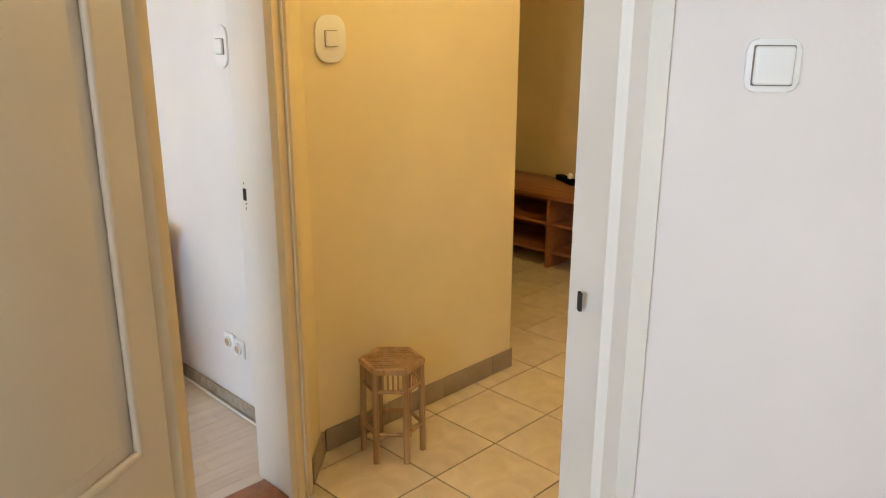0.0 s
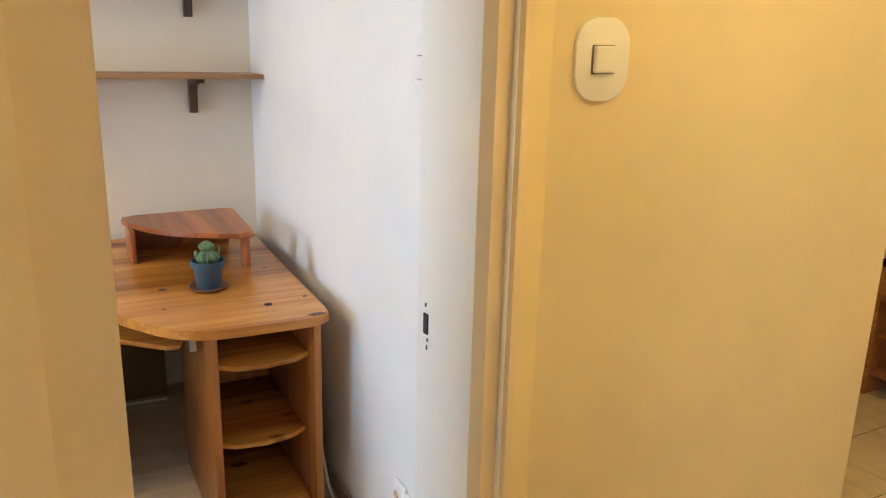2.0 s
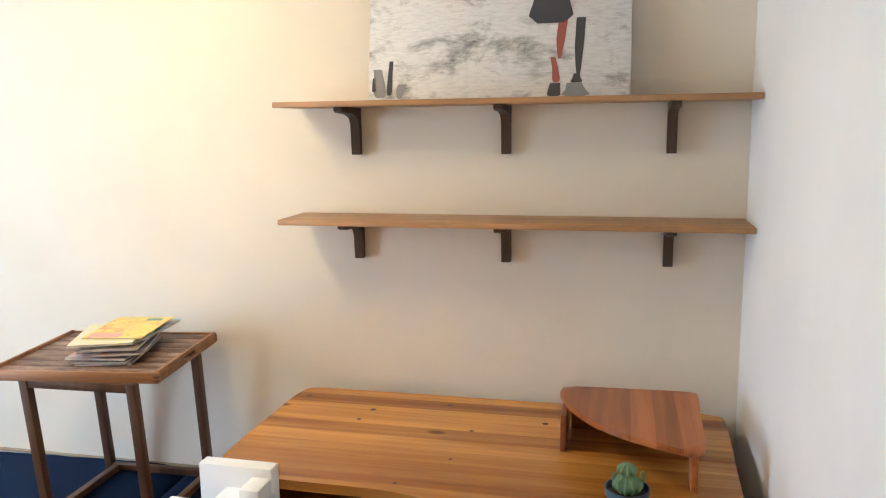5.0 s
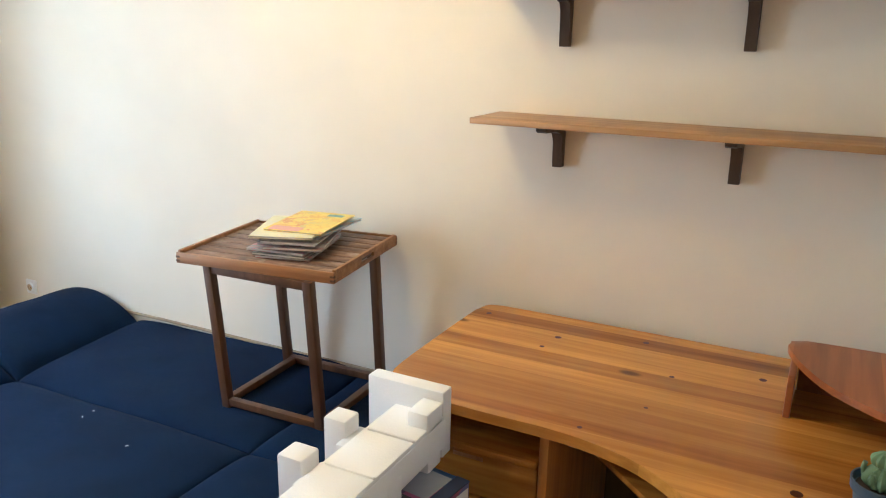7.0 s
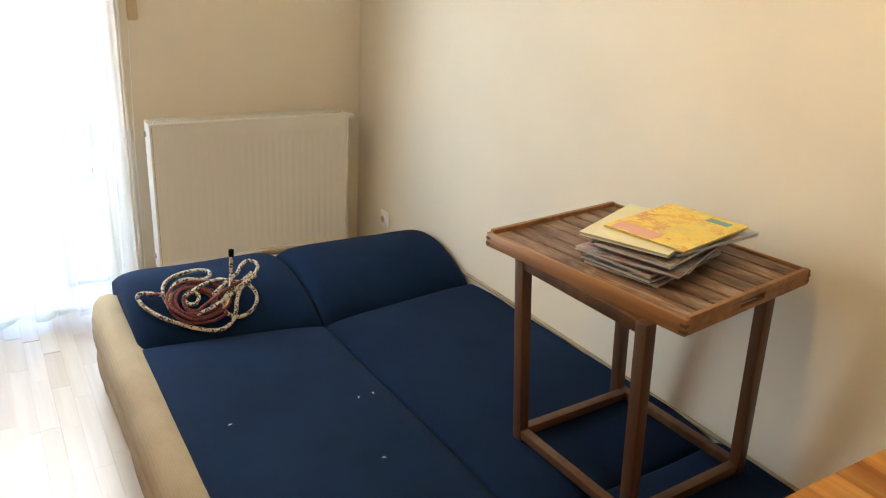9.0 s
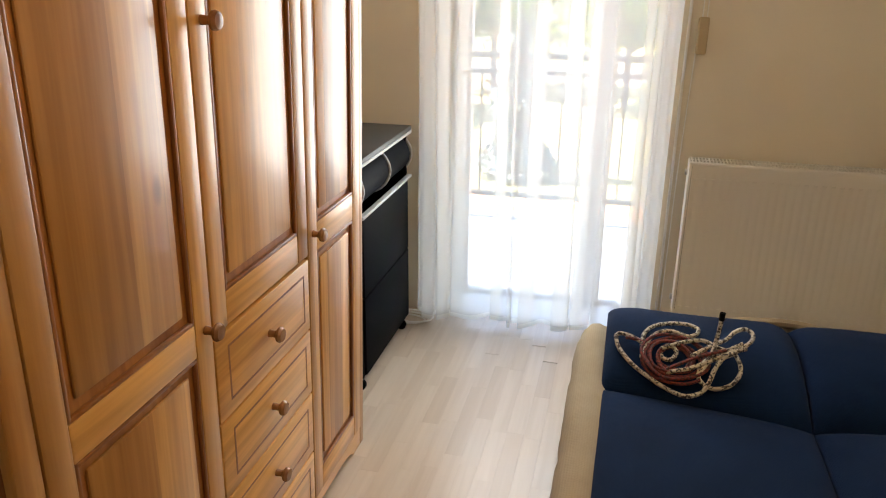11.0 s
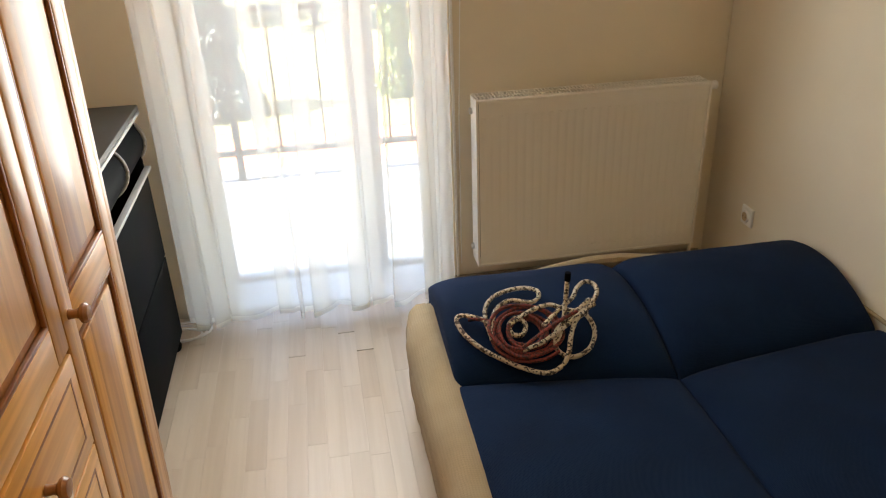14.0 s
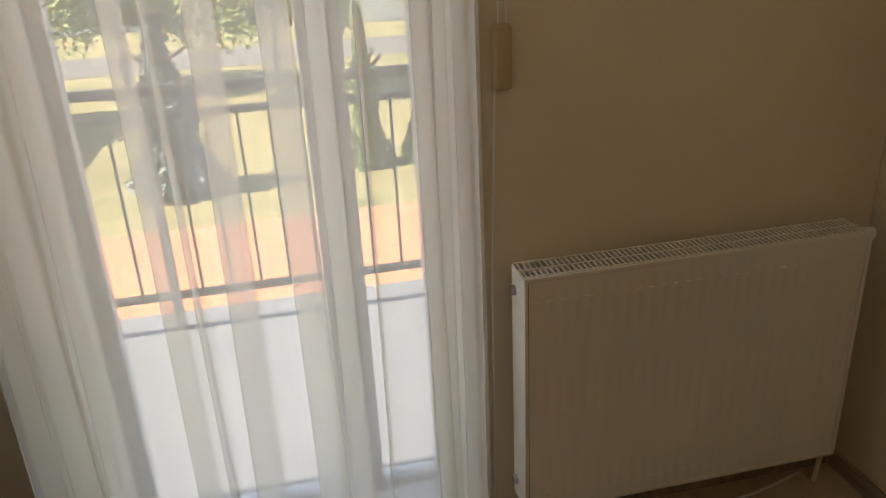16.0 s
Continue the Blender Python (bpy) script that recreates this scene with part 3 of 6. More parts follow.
# skirting boards
structure("baseboard_east", box(XE - 0.014, XE - 0.001, 2.56, YN - 0.02, 0.001, 0.06, 0.003), SKIRT, "grey-brown skirting board", "skirting board")
structure("baseboard_north", box(XW + 0.02, XE - 0.02, YN - 0.014, YN - 0.001, 0.001, 0.06, 0.003), SKIRT, "grey-brown skirting board", "skirting board")
structure("baseboard_west", box(XW + 0.001, XW + 0.014, D1 + 0.02, YN - 0.02, 0.001, 0.06, 0.003), SKIRT, "grey-brown skirting board", "skirting board")
single("cable", tube(spline([(XE - 0.03, 2.62, 0.012), (XE - 0.035, 3.0, 0.010), (XE - 0.03, 3.4, 0.012), (XE - 0.05, 3.6, 0.05), (XE - 0.06, 3.7, 0.3)]), 0.005, 6), PLASTIC, "white cable lying along the skirting board", "cable")
single("cable", tube(spline([(0.80, 4.55, 0.008), (0.95, 4.57, 0.05), (1.08, 4.585, 0.045), (1.2, 4.58, 0.065), (1.36, 4.585, 0.06)]), 0.006, 6), PLASTIC, "white cable on the floor under the desk", "cable")
single("cable", tube(spline([(XW + 0.06, 3.56, 0.012), (XW + 0.12, 3.75, 0.011), (XW + 0.05, 4.0, 0.011), (XW + 0.10, 4.3, 0.011), (XW + 0.04, 4.6, 0.011)]), 0.005, 6), PLASTIC, "white cable on the floor below the radiator", "cable")

# ---- balcony door, curtain and blind cord ----
wx = -3.13
w = thing("window_1", "white balcony door with two glazed wings", "balcony door", pose(wx, 3.03, 0), kind="structure")
y0, y1 = D0 - 3.03 + 0.002, D1 - 3.03 - 0.002
part("frame_side", box(-0.035, 0.035, y0, y0 + 0.05, -0.03, DH - 0.01, 0.004), PVC, w)
part("frame_side", box(-0.035, 0.035, y1 - 0.05, y1, -0.03, DH - 0.01, 0.004), PVC, w)
part("frame_head", box(-0.035, 0.035, y0 + 0.051, y1 - 0.051, DH - 0.07, DH - 0.011, 0.004), PVC, w)
part("sill", box(-0.06, 0.06, y0 + 0.051, y1 - 0.051, -0.03, -0.012, 0.004), PVC, w, "white raised sill")
part("mullion", box(-0.03, 0.045, 0.165, 0.245, -0.011, DH - 0.071, 0.006), PVC, w, "white meeting stile")
for a, b in ((y0 + 0.052, 0.163), (0.247, y1 - 0.052)):
    part("wing_rail", box(-0.025, 0.03, a, b, -0.011, 0.012, 0.004), PVC, w)
    part("wing_stile", box(-0.025, 0.03, a, a + 0.035, 0.0125, DH - 0.072, 0.004), PVC, w)
    g = part("pane", box(-0.004, 0.004, a + 0.036, b, 0.0125, DH - 0.073), GLASS, w, "clear glass", False)
    g.visible_shadow = False
part("handle", box(0.046, 0.07, 0.195, 0.215, 1.0, 1.12, 0.005), PLASTIC, w, "white lever handle")
structure("window_sill_floor", box(XW - 0.25, XW + 0.0, D0 + 0.003, D1 - 0.003, -0.06, 0.004), PVC, "white sill in the door opening", "sill")

curtain = thing("curtain", "floor-length white sheer curtain with soft folds, drawn across the balcony door", "curtain", pose(-2.70, 3.01, 0))


# plan of the cloth: where it folds over itself, and how wide
FOLDS = [(-0.500, 0.046), (-0.425, 0.052), (-0.350, 0.040), (-0.175, 0.042), (-0.104, 0.012), (-0.013, 0.056), (0.130, 0.062), (0.219, 0.042), (0.290, 0.010), (0.428, 0.038), (0.468, 0.030), (0.500, 0.030)]


def cloth_plan(h):
    """The curtain seen from above at the share h of its height."""
    pts = [(0.0, -0.545, 0.0)]
    for k, (c, wd) in enumerate(FOLDS):
        c += 0.010 * math.sin(2.3 * k + 3.0 * h) * (1 - 0.6 * h)
        wd *= 0.75 + 0.45 * (1 - h)
        d = 0.010 + 0.016 * (1 - h) * (0.6 + 0.4 * math.sin(1.7 * k))
        pts += [(-0.3 * d, c - wd, 0.0), (0.0, c + 0.45 * wd, 0.0), (0.35 * d, c + 0.52 * wd, 0.0), (0.7 * d, c + 0.40 * wd, 0.0), (d, c - 0.40 * wd, 0.0), (1.35 * d, c - 0.52 * wd, 0.0), (1.7 * d, c - 0.40 * wd, 0.0), (1.5 * d, c + 0.5 * wd, 0.0)]
    pts.append((0.0, 0.545, 0.0))
    return spline(pts, 5)


def sheet(za, zb, rows, off=0.0):
    bm = bmesh.new()
    grid = []
    for j in range(rows + 1):
        z = za + (zb - za) * j / rows
        h = z / 2.46
        row = []
        for p in cloth_plan(h):
            drop = (0.016 * math.sin(31 * p.y + 0.8) + 0.008 * math.sin(13 * p.y) - 0.3 * max(0.0, p.x)) * (1 - h) ** 14
            row.append(bm.verts.new((p.x + off + 0.012 * math.sin(11 * p.y + 2 * h), p.y, z + drop)))
        grid.append(row)
    for a, b in zip(grid, grid[1:]):
        for k in range(min(len(a), len(b)) - 1):
            bm.faces.new((a[k], a[k + 1], b[k + 1], b[k]))
    for f in bm.faces:
        f.smooth = True
    return bm


part("sheer", sheet(0.048, 2.46, 18), SHEER, curtain)
part("hem", sheet(0.040, 0.062, 1, 0.0012), HEM, curtain, "weighted hem")
rod = thing("curtain_rail", "white ceiling curtain rail", "curtain rail", pose(-2.70, 3.01, 2.48))
part("rail", box(-0.03, 0.03, -0.75, 0.75, -0.012, 0.012, 0.004), PLASTIC, rod)
for k in range(3):
    part("bracket", box(-0.10, 0.02, -0.6 + 0.6 * k, -0.57 + 0.6 * k, 0.012, 0.14), PLASTIC, rod)
cord = thing("blind_cord", "beige cord winder hanging beside the curtain", "blind cord", pose(-2.795, 3.645, 1.38))
part("winder", box(-0.012, 0.012, -0.022, 0.022, -0.075, 0.075, 0.009, 3), BEIGE_PL, cord)
part("string", tube([(0, -0.008, 0.07), (0, -0.008, 1.1)], 0.0025, 6), PLASTIC, cord)
part("string", tube([(0, 0.010, 0.07), (0, 0.010, 1.1)], 0.0025, 6), PLASTIC, cord)
part("lower_string", tube([(0, -0.02, -0.07), (-0.01, -0.035, -0.6), (-0.01, -0.04, -1.26)], 0.0025, 6), PLASTIC, cord)
single("cable_duct", box(-0.007, 0.007, -0.006, 0.006, 0.0, 2.5, 0.003), PLASTIC, "thin white cable duct running up the wall beside the curtain", "cable duct", pose(XW + 0.0085, 3.588, 0.061))
cc = thing("coiled_cable", "loosely coiled white cable on the floor by the curtain", "cable", pose(-2.66, 2.40, 0.0))
for k in range(3):
    part("loop", tube([(0.05 * math.cos(a) * (1 + 0.2 * k), 0.10 * math.sin(a) + 0.02 * k, 0.010 + 0.009 * k) for a in [2 * math.pi * j / 20 for j in range(20)]], 0.005, 6, None, True), PLASTIC, cc)

# ---- radiator ----
rad = thing("radiator", "white enamelled panel radiator with ribbed front and top grille", "radiator", pose(-2.70, 3.645, 0.178))
L, H = 0.95, 0.706
bm = bmesh.new()
n, xs = 190, []
for k in range(n + 1):
    y = 0.012 + (L - 0.024) * k / n
    ph = (y / 0.0333) % 1.0
    xs.append((0.0535 - 0.0026 * (0.5 + 0.5 * math.cos(2 * math.pi * ph)) ** 2, y))
zs = [0.012, 0.05, 0.055, H - 0.075, H - 0.07, H - 0.012]
rows = []
for z in zs:
    ribbed = 0.054 < z < H - 0.071
    rows.append([bm.verts.new((x if ribbed else 0.054, y, z)) for x, y in xs])
for a, b in zip(rows, rows[1:]):
    for k in range(n):
        bm.faces.new((a[k], a[k + 1], b[k + 1], b[k]))
part("front_panel", bm, METAL_W, rad, "ribbed front panel")
part("front_rim", box(0.046, 0.0555, 0.0, L, H - 0.014, H - 0.001, 0.002), METAL_W, rad)
part("front_rim", box(0.046, 0.0555, 0.0, L, 0.0, 0.013, 0.002), METAL_W, rad)
for y in (0.0, L - 0.011):
    part("front_rim", box(0.044, 0.056, y, y + 0.011, 0.001, H - 0.002, 0.003), METAL_W, rad)
part("back_panel", box(-0.050, -0.044, 0.005, L - 0.005, 0.01, H - 0.01, 0.002), METAL_W, rad)
# near-black block added under the grille as painted shade; no fins are modelled
part("shade_core", box(-0.035, 0.035, 0.012, L - 0.012, 0.03, H - 0.0115), DARK, rad, "near-black block painted as the shade between the panels")
for y in (0.001, L - 0.007):
    part("side_panel", box(-0.050, 0.0435, y, y + 0.006, 0.004, H - 0.004, 0.002), METAL_W, rad)
bm = None
for x in (-0.050, -0.003, 0.040):
    bm = box(x, x + 0.007, 0.004, L - 0.004, H - 0.008, H, 0.0, 1, bm)
for k in range(66):
    y = 0.01 + (L - 0.02) * k / 66
    bm = box(-0.046, 0.042, y, y + 0.0048, H - 0.010, H - 0.001, 0.0, 1, bm)
for k in range(27):
    for z in (H - 0.068, 0.052):
        part("pressed_dash", box(0.052, 0.0552, 0.022 + 0.0333 * k, 0.038 + 0.0333 * k, z - 0.003, z + 0.003, 0.0012, 1), METAL_W, rad)
part("top_grille", bm, METAL_W, rad, "slotted top grille", False)
for z in (0.065, H - 0.06):
    part("plug", lathe([(0.013, -0.010), (0.013, 0.0)], 12, None, (-0.02, 0.0, z), "y"), STEEL, rad, "steel end plug")
part("valve", lathe([(0.014, 0.0), (0.017, 0.02), (0.017, 0.045), (0.010, 0.05)], 14, None, (0.0, L, H - 0.03), "y"), PLASTIC, rad, "white valve")
for z in (0.12, H - 0.12):
    part("bracket", box(-0.112, -0.050, 0.2, 0.24, z, z + 0.03), METAL_W, rad)
    part("bracket", box(-0.112, -0.050, L - 0.24, L - 0.2, z, z + 0.03), METAL_W, rad)
part("pipe", tube([(-0.02, L + 0.01, 0.05), (-0.02, L + 0.03, 0.02), (-0.04, L + 0.03, -0.177)], 0.008, 10), METAL_W, rad)

# ---- shelves, picture ----


def bracket_mesh(tall):
    """A wooden bracket: an arm under the board and a leg down the wall, in the y-z plane at x = 0."""
    side = [(-0.002, 0.0), (-0.205, 0.0), (-0.205, -0.014), (-0.19, -0.020), (-0.10, -0.022), (-0.05, -0.035), (-0.034, -0.06), (-0.032, -tall), (-0.002, -tall)]
    bm = prism(side, -0.0165, 0.0165, 0.002)
    bmesh.ops.transform(bm, matrix=Matrix(((0, 0, 1, 0), (1, 0, 0, 0), (0, 1, 0, 0), (0, 0, 0, 1))), verts=bm.verts)
    return bm


def wall_shelf(z, tall, label):
    t = thing("wall_shelf", label, "shelf", pose(0.21, YN, z), group="shelves over the desk")
    part("board", box(0.0, XE - 0.215, -0.245, -0.001, 0.0, 0.019, 0.002), SHELF, t)
    for x in (0.228, 0.792, 1.36):
        b = part("bracket", bracket_mesh(tall), BRACKET, t, "dark brown wooden bracket")
        b.location = (x, 0, -0.0005)
    return t


wall_shelf(1.446, 0.150, "long oak-coloured wall shelf, empty, on dark brackets")
wall_shelf(1.860, 0.172, "long oak-coloured wall shelf carrying a canvas picture")

pic = thing("canvas_picture", "grey and white abstract canvas picture leaning on the shelf", "picture", pose(0.522, 4.615, 1.880, -9))
part("canvas", box(0, 0.905, 0, 0.022, 0.0, 0.60, 0.002), CANVAS, pic)
LEGRED, SHADE = plain("dull_red_print", (0.33, 0.10, 0.07), 0.8), plain("dark_grey_print", (0.07, 0.07, 0.075), 0.8)
SMUDGE = plain("mid_grey_print", (0.30, 0.30, 0.30), 0.8)
# two slim legs under a dark skirt, their grey reflection, and sketchy marks in the corner
for x, z, top, foot, h, lean, mt in ((0.672, 0.13, 0.030, 0.016, 0.13, 0.010, LEGRED), (0.662, 0.05, 0.016, 0.026, 0.085, -0.012, LEGRED), (0.735, 0.075, 0.030, 0.018, 0.19, 0.006, SHADE), (0.730, 0.048, 0.020, 0.040, 0.03, 0.0, SHADE), (0.640, 0.25, 0.075, 0.15, 0.22, 0.0, SHADE),
                                     (0.655, 0.004, 0.034, 0.046, 0.044, 0.004, SHADE), (0.728, 0.003, 0.050, 0.095, 0.044, -0.006, SMUDGE), (0.045, 0.010, 0.030, 0.045, 0.10, -0.012, SMUDGE), (0.078, 0.018, 0.014, 0.020, 0.12, 0.006, SHADE), (0.115, 0.006, 0.030, 0.016, 0.05, 0.01, SMUDGE), (0.022, 0.03, 0.012, 0.016, 0.05, 0.0, SHADE)):
    side = [(lean + top * s, h) for s in (-0.5, 0.0, 0.5)] + [(lean * 0.3 + (0.45 * top + 0.1 * foot), 0.55 * h), (0.5 * foot, 0.12 * h), (0.3 * foot, 0.0), (-0.3 * foot, 0.0), (-0.5 * foot, 0.12 * h), (lean * 0.3 - (0.45 * top + 0.1 * foot), 0.5 * h)]
    bm = prism(side, 0.0, 0.0012)
    bmesh.ops.transform(bm, matrix=Matrix(((1, 0, 0, x), (0, 0, -1, -0.0005), (0, 1, 0, z), (0, 0, 0, 1))), verts=bm.verts)
    part("painted_patch", bm, mt, pic)

# ---- desk with its riser and plant ----
DX, DY = 1.0, 4.2
desk = thing("desk", "varnished knotty pine corner desk with a curved front edge", "desk", pose(DX, DY, 0))
edge = [(0.205, 4.60), (0.200, 4.30), (0.205, 4.04), (0.235, 3.965), (0.32, 3.925), (0.50, 3.915), (0.75, 3.913), (0.90, 3.885), (1.00, 3.838), (1.10, 3.752), (1.18, 3.625), (1.25, 3.527), (1.33, 3.468), (1.42, 3.447), (1.55, 3.443), (1.69, 3.445), (1.735, 3.475), (1.742, 3.60), (1.755, 4.1), (1.772, 4.60), (1.745, 4.675), (1.60, 4.69), (0.9, 4.69), (0.27, 4.685), (0.22, 4.66)]
dense = spline([(x, y, 0) for x, y in edge], 12, True)
outline, last = [], None
for p in dense:
    if last is None or (p - last).length > 0.026:
        outline.append((p.x - DX, p.y - DY))
        last = p
part("top", prism(outline, 0.745, 0.775, 0.007, 3), DESK, desk, "knotty pine top with dark staves")
for x, y, r in ((0.547, 4.499, 0.011), (0.811, 4.596, 0.010), (1.172, 4.487, 0.011), (0.527, 4.402, 0.008), (0.935, 4.377, 0.008), (0.913, 4.148, 0.006), (1.294, 3.908, 0.014), (1.58, 3.621, 0.014), (1.712, 3.655, 0.008), (1.678, 4.036, 0.010), (1.27, 3.70, 0.007), (0.26, 4.59, 0.010), (0.79, 3.96, 0.007)):
    part("knot", lathe([(0.004, 0.7745), (r, 0.7752), (0.55 * r, 0.7754), (0.002, 0.7754)], 12, None, (x - DX, y - DY, 0)), KNOT, desk, "dark knot")
# right-hand open cupboard
for x in (1.367, 1.694):
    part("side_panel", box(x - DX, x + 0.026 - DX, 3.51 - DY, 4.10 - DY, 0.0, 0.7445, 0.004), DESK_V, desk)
curve = [(1.394, 4.08), (1.394, 3.56), (1.45, 3.525), (1.543, 3.51), (1.64, 3.525), (1.693, 3.56), (1.693, 4.08)]
for z in (0.60, 0.06, 0.30):
    part("shelf", prism([(x - DX, y - DY + (0.06 if z == 0.30 else 0)) for x, y in curve], z, z + 0.018, 0.004), DESK, desk)
part("back_panel", box(1.394 - DX, 1.693 - DX, 4.082 - DY, 4.09 - DY, 0.02, 0.744), DESK_V, desk)
# left-hand drawers
for x in (0.25, 0.69):
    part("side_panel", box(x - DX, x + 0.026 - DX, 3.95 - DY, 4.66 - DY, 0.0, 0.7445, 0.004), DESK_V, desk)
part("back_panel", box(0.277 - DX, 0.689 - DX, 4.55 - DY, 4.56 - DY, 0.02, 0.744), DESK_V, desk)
part("pull_out_board", box(0.278 - DX, 0.688 - DX, 3.935 - DY, 4.45 - DY, 0.632, 0.652, 0.006), DESK, desk)
for z0, z1 in ((0.492, 0.622), (0.352, 0.484), (0.20, 0.344), (0.05, 0.192)):
    d = part("drawer", box(0.279 - DX, 0.687 - DX, 3.955 - DY, 4.40 - DY, z0, z1, 0.006), DESK, desk)
    # dark strip on the drawer front, painting the shade of a finger notch
    part("finger_notch", box(0.44 - DX, 0.53 - DX, 3.9535 - DY, 3.958 - DY, z1 - 0.02, z1 - 0.008, 0.001), PINE_DARK, d)
# keyboard board hung under the curve
kb = [(0.77, 4.09), (0.80, 4.045), (1.26, 3.625), (1.30, 3.62), (1.32, 3.66), (1.32, 4.2), (0.80, 4.25)]
part("keyboard_board", prism([(x - DX, y - DY) for x, y in kb], 0.665, 0.682, 0.004), DESK, desk)
part("runner", box(0.74 - DX, 0.765 - DX, 4.05 - DY, 4.4 - DY, 0.66, 0.7445), STEEL, desk)
part("runner", box(1.325 - DX, 1.345 - DX, 3.6 - DY, 4.3 - DY, 0.66, 0.7445), STEEL, desk)
# dark sheet added across the knee space; the desk's shade is in its colour
part("modesty_panel", box(0.717 - DX, 1.366 - DX, 4.60 - DY, 4.606 - DY, 0.075, 0.744), plain("brown_desk_shade", (0.13, 0.095, 0.055), 0.8), desk, "dull brown back sheet with the under-desk shade in its colour")

riser = thing("desk_riser", "reddish pine corner riser with a rounded front, standing on the desk", "desk riser", pose(1.45, 4.3, 0.775))
ro = [(1.235, 4.47), (1.225, 4.435), (1.26, 4.33), (1.33, 4.21), (1.43, 4.12), (1.54, 4.06), (1.60, 4.035), (1.638, 4.045), (1.65, 4.09), (1.658, 4.30), (1.664, 4.48), (1.64, 4.51), (1.45, 4.505), (1.27, 4.495)]
part("top", prism([(p.x - 1.45, p.y - 4.3) for p in spline([(x, y, 0) for x, y in ro], 4, True)], 0.120, 0.139, 0.006, 3), RISER, riser)
part("side_panel", box(-0.212, -0.194, -0.03, 0.18, 0.0, 0.1195, 0.003), RISER, riser)
part("side_panel", box(0.165, 0.183, -0.235, -0.15, 0.0, 0.1195, 0.003), RISER, riser)
part("back_panel", box(-0.19, 0.19, 0.165, 0.18, 0.0, 0.1195, 0.003), RISER, riser)

plant = thing("potted_cactus", "small green cactus in a blue plastic pot on a brown saucer", "potted plant", pose(1.440, 3.860, 0.775))
part("saucer", lathe([(0.045, 0.0), (0.060, 0.004), (0.067, 0.014), (0.063, 0.015), (0.05, 0.006)], 28), CLAY, plant, "brown saucer")
part("pot", lathe([(0.040, 0.007), (0.049, 0.080), (0.0555, 0.082), (0.057, 0.103), (0.053, 0.103), (0.050, 0.085)], 28), POT, plant, "blue plastic pot")
part("soil", lathe([(0.0495, 0.080), (0.045, 0.090), (0.01, 0.093)], 20), SOIL, plant)


def cactus_body(cx, cy, z, r, h, ribs):
    bm = bmesh.new()
    rings = []
    for j in range(13):
        t = j / 12
        rr = r * (0.62 + 0.5 * math.sin(math.pi * min(1, t * 1.1) ** 0.9)) * math.sqrt(max(0.02, 1 - t**5))
        rings.append([bm.verts.new((cx + rr * (1 + 0.13 * math.cos(ribs * a)) * math.cos(a), cy + rr * (1 + 0.13 * math.cos(ribs * a)) * math.sin(a), z + h * t)) for a in [2 * math.pi * k / 48 for k in range(48)]])
    for a, b in zip(rings, rings[1:]):
        for k in range(48):
            bm.faces.new((a[k], a[(k + 1) % 48], b[(k + 1) % 48], b[k]))
    bm.faces.new(rings[-1])
    return bm


part("body", cactus_body(0, 0, 0.088, 0.032, 0.055, 11), CACTUS, plant)
part("head", cactus_body(-0.002, 0.0, 0.135, 0.022, 0.035, 9), CACTUS, plant)
for x, y, h in ((0.036, 0.004, 0.045), (-0.034, 0.008, 0.035), (-0.02, -0.03, 0.03)):
    part("shoot", tube(spline([(x * 0.7, y, 0.10), (x * 1.05, y, 0.10 + h * 0.5), (x, y, 0.10 + h)], 5), 0.005, 8), CACTUS, plant)

single("green_bowl", lathe([(0.03, 0.0), (0.055, 0.012), (0.06, 0.03), (0.05, 0.034), (0.03, 0.028)], 24), plain("green_plastic", (0.01, 0.09, 0.035), 0.4), "small dark green plastic bowl on the floor under the desk", "bowl", pose(0.80, 4.49, 0.002))

# ---- things standing before the desk ----
BOXB = patchy("blue_printed_card", [(0.03, 0.09, 0.24), (0.04, 0.12, 0.32), (0.02, 0.05, 0.13), (0.35, 0.06, 0.13), (0.05, 0.14, 0.36)], 9.0)
GREYP, PINKP, WHITEP = plain("grey_print", (0.28, 0.29, 0.31), 0.4), plain("pink_print", (0.45, 0.06, 0.15), 0.4), plain("white_print", (0.7, 0.7, 0.7), 0.4)
carton = thing("cardboard_carton", "blue printed cardboard carton with worn corners standing before the desk", "carton", pose(0.365, 3.55, 0.044, 0, 0, -8))
part("carton_body", box(-0.165, 0.165, -0.30, 0.27, -0.044, 0.60, 0.004), BOXB, carton)
part("printed_panel", box(-0.15, 0.125, 0.14, 0.25, 0.5995, 0.6015), GREYP, carton)
part("printed_panel", box(-0.15, -0.03, 0.04, 0.125, 0.5995, 0.6015), WHITEP, carton)
part("printed_panel", box(-0.02, 0.12, 0.04, 0.125, 0.5995, 0.6015), SHADE, carton)
part("printed_stripe", box(-0.15, 0.12, 0.012, 0.032, 0.5995, 0.6017), PINKP, carton)
part("printed_border", box(0.128, 0.1655, -0.30, 0.27, 0.598, 0.6012), plain("navy_print", (0.012, 0.025, 0.07), 0.4), carton)
for k in range(7):
    part("lettering_bar", box(0.1645, 0.1662, -0.26 + 0.065 * k, -0.26 + 0.065 * k + 0.045, 0.535, 0.575), WHITEP, carton)
part("lettering_bar", box(0.1645, 0.1662, 0.20, 0.262, 0.46, 0.585), WHITEP, carton)

foam = thing("polystyrene_block", "white moulded polystyrene packing piece with square teeth, lying on a carton", "packing foam", pose(0.345, 3.565, 0.646, 0, 0, 0))


def foam_part(name, boxes):
    bm = None
    for b in boxes:
        bm = box(*b, 0.006, 2, bm)
    part(name, bm, FOAM, foam)


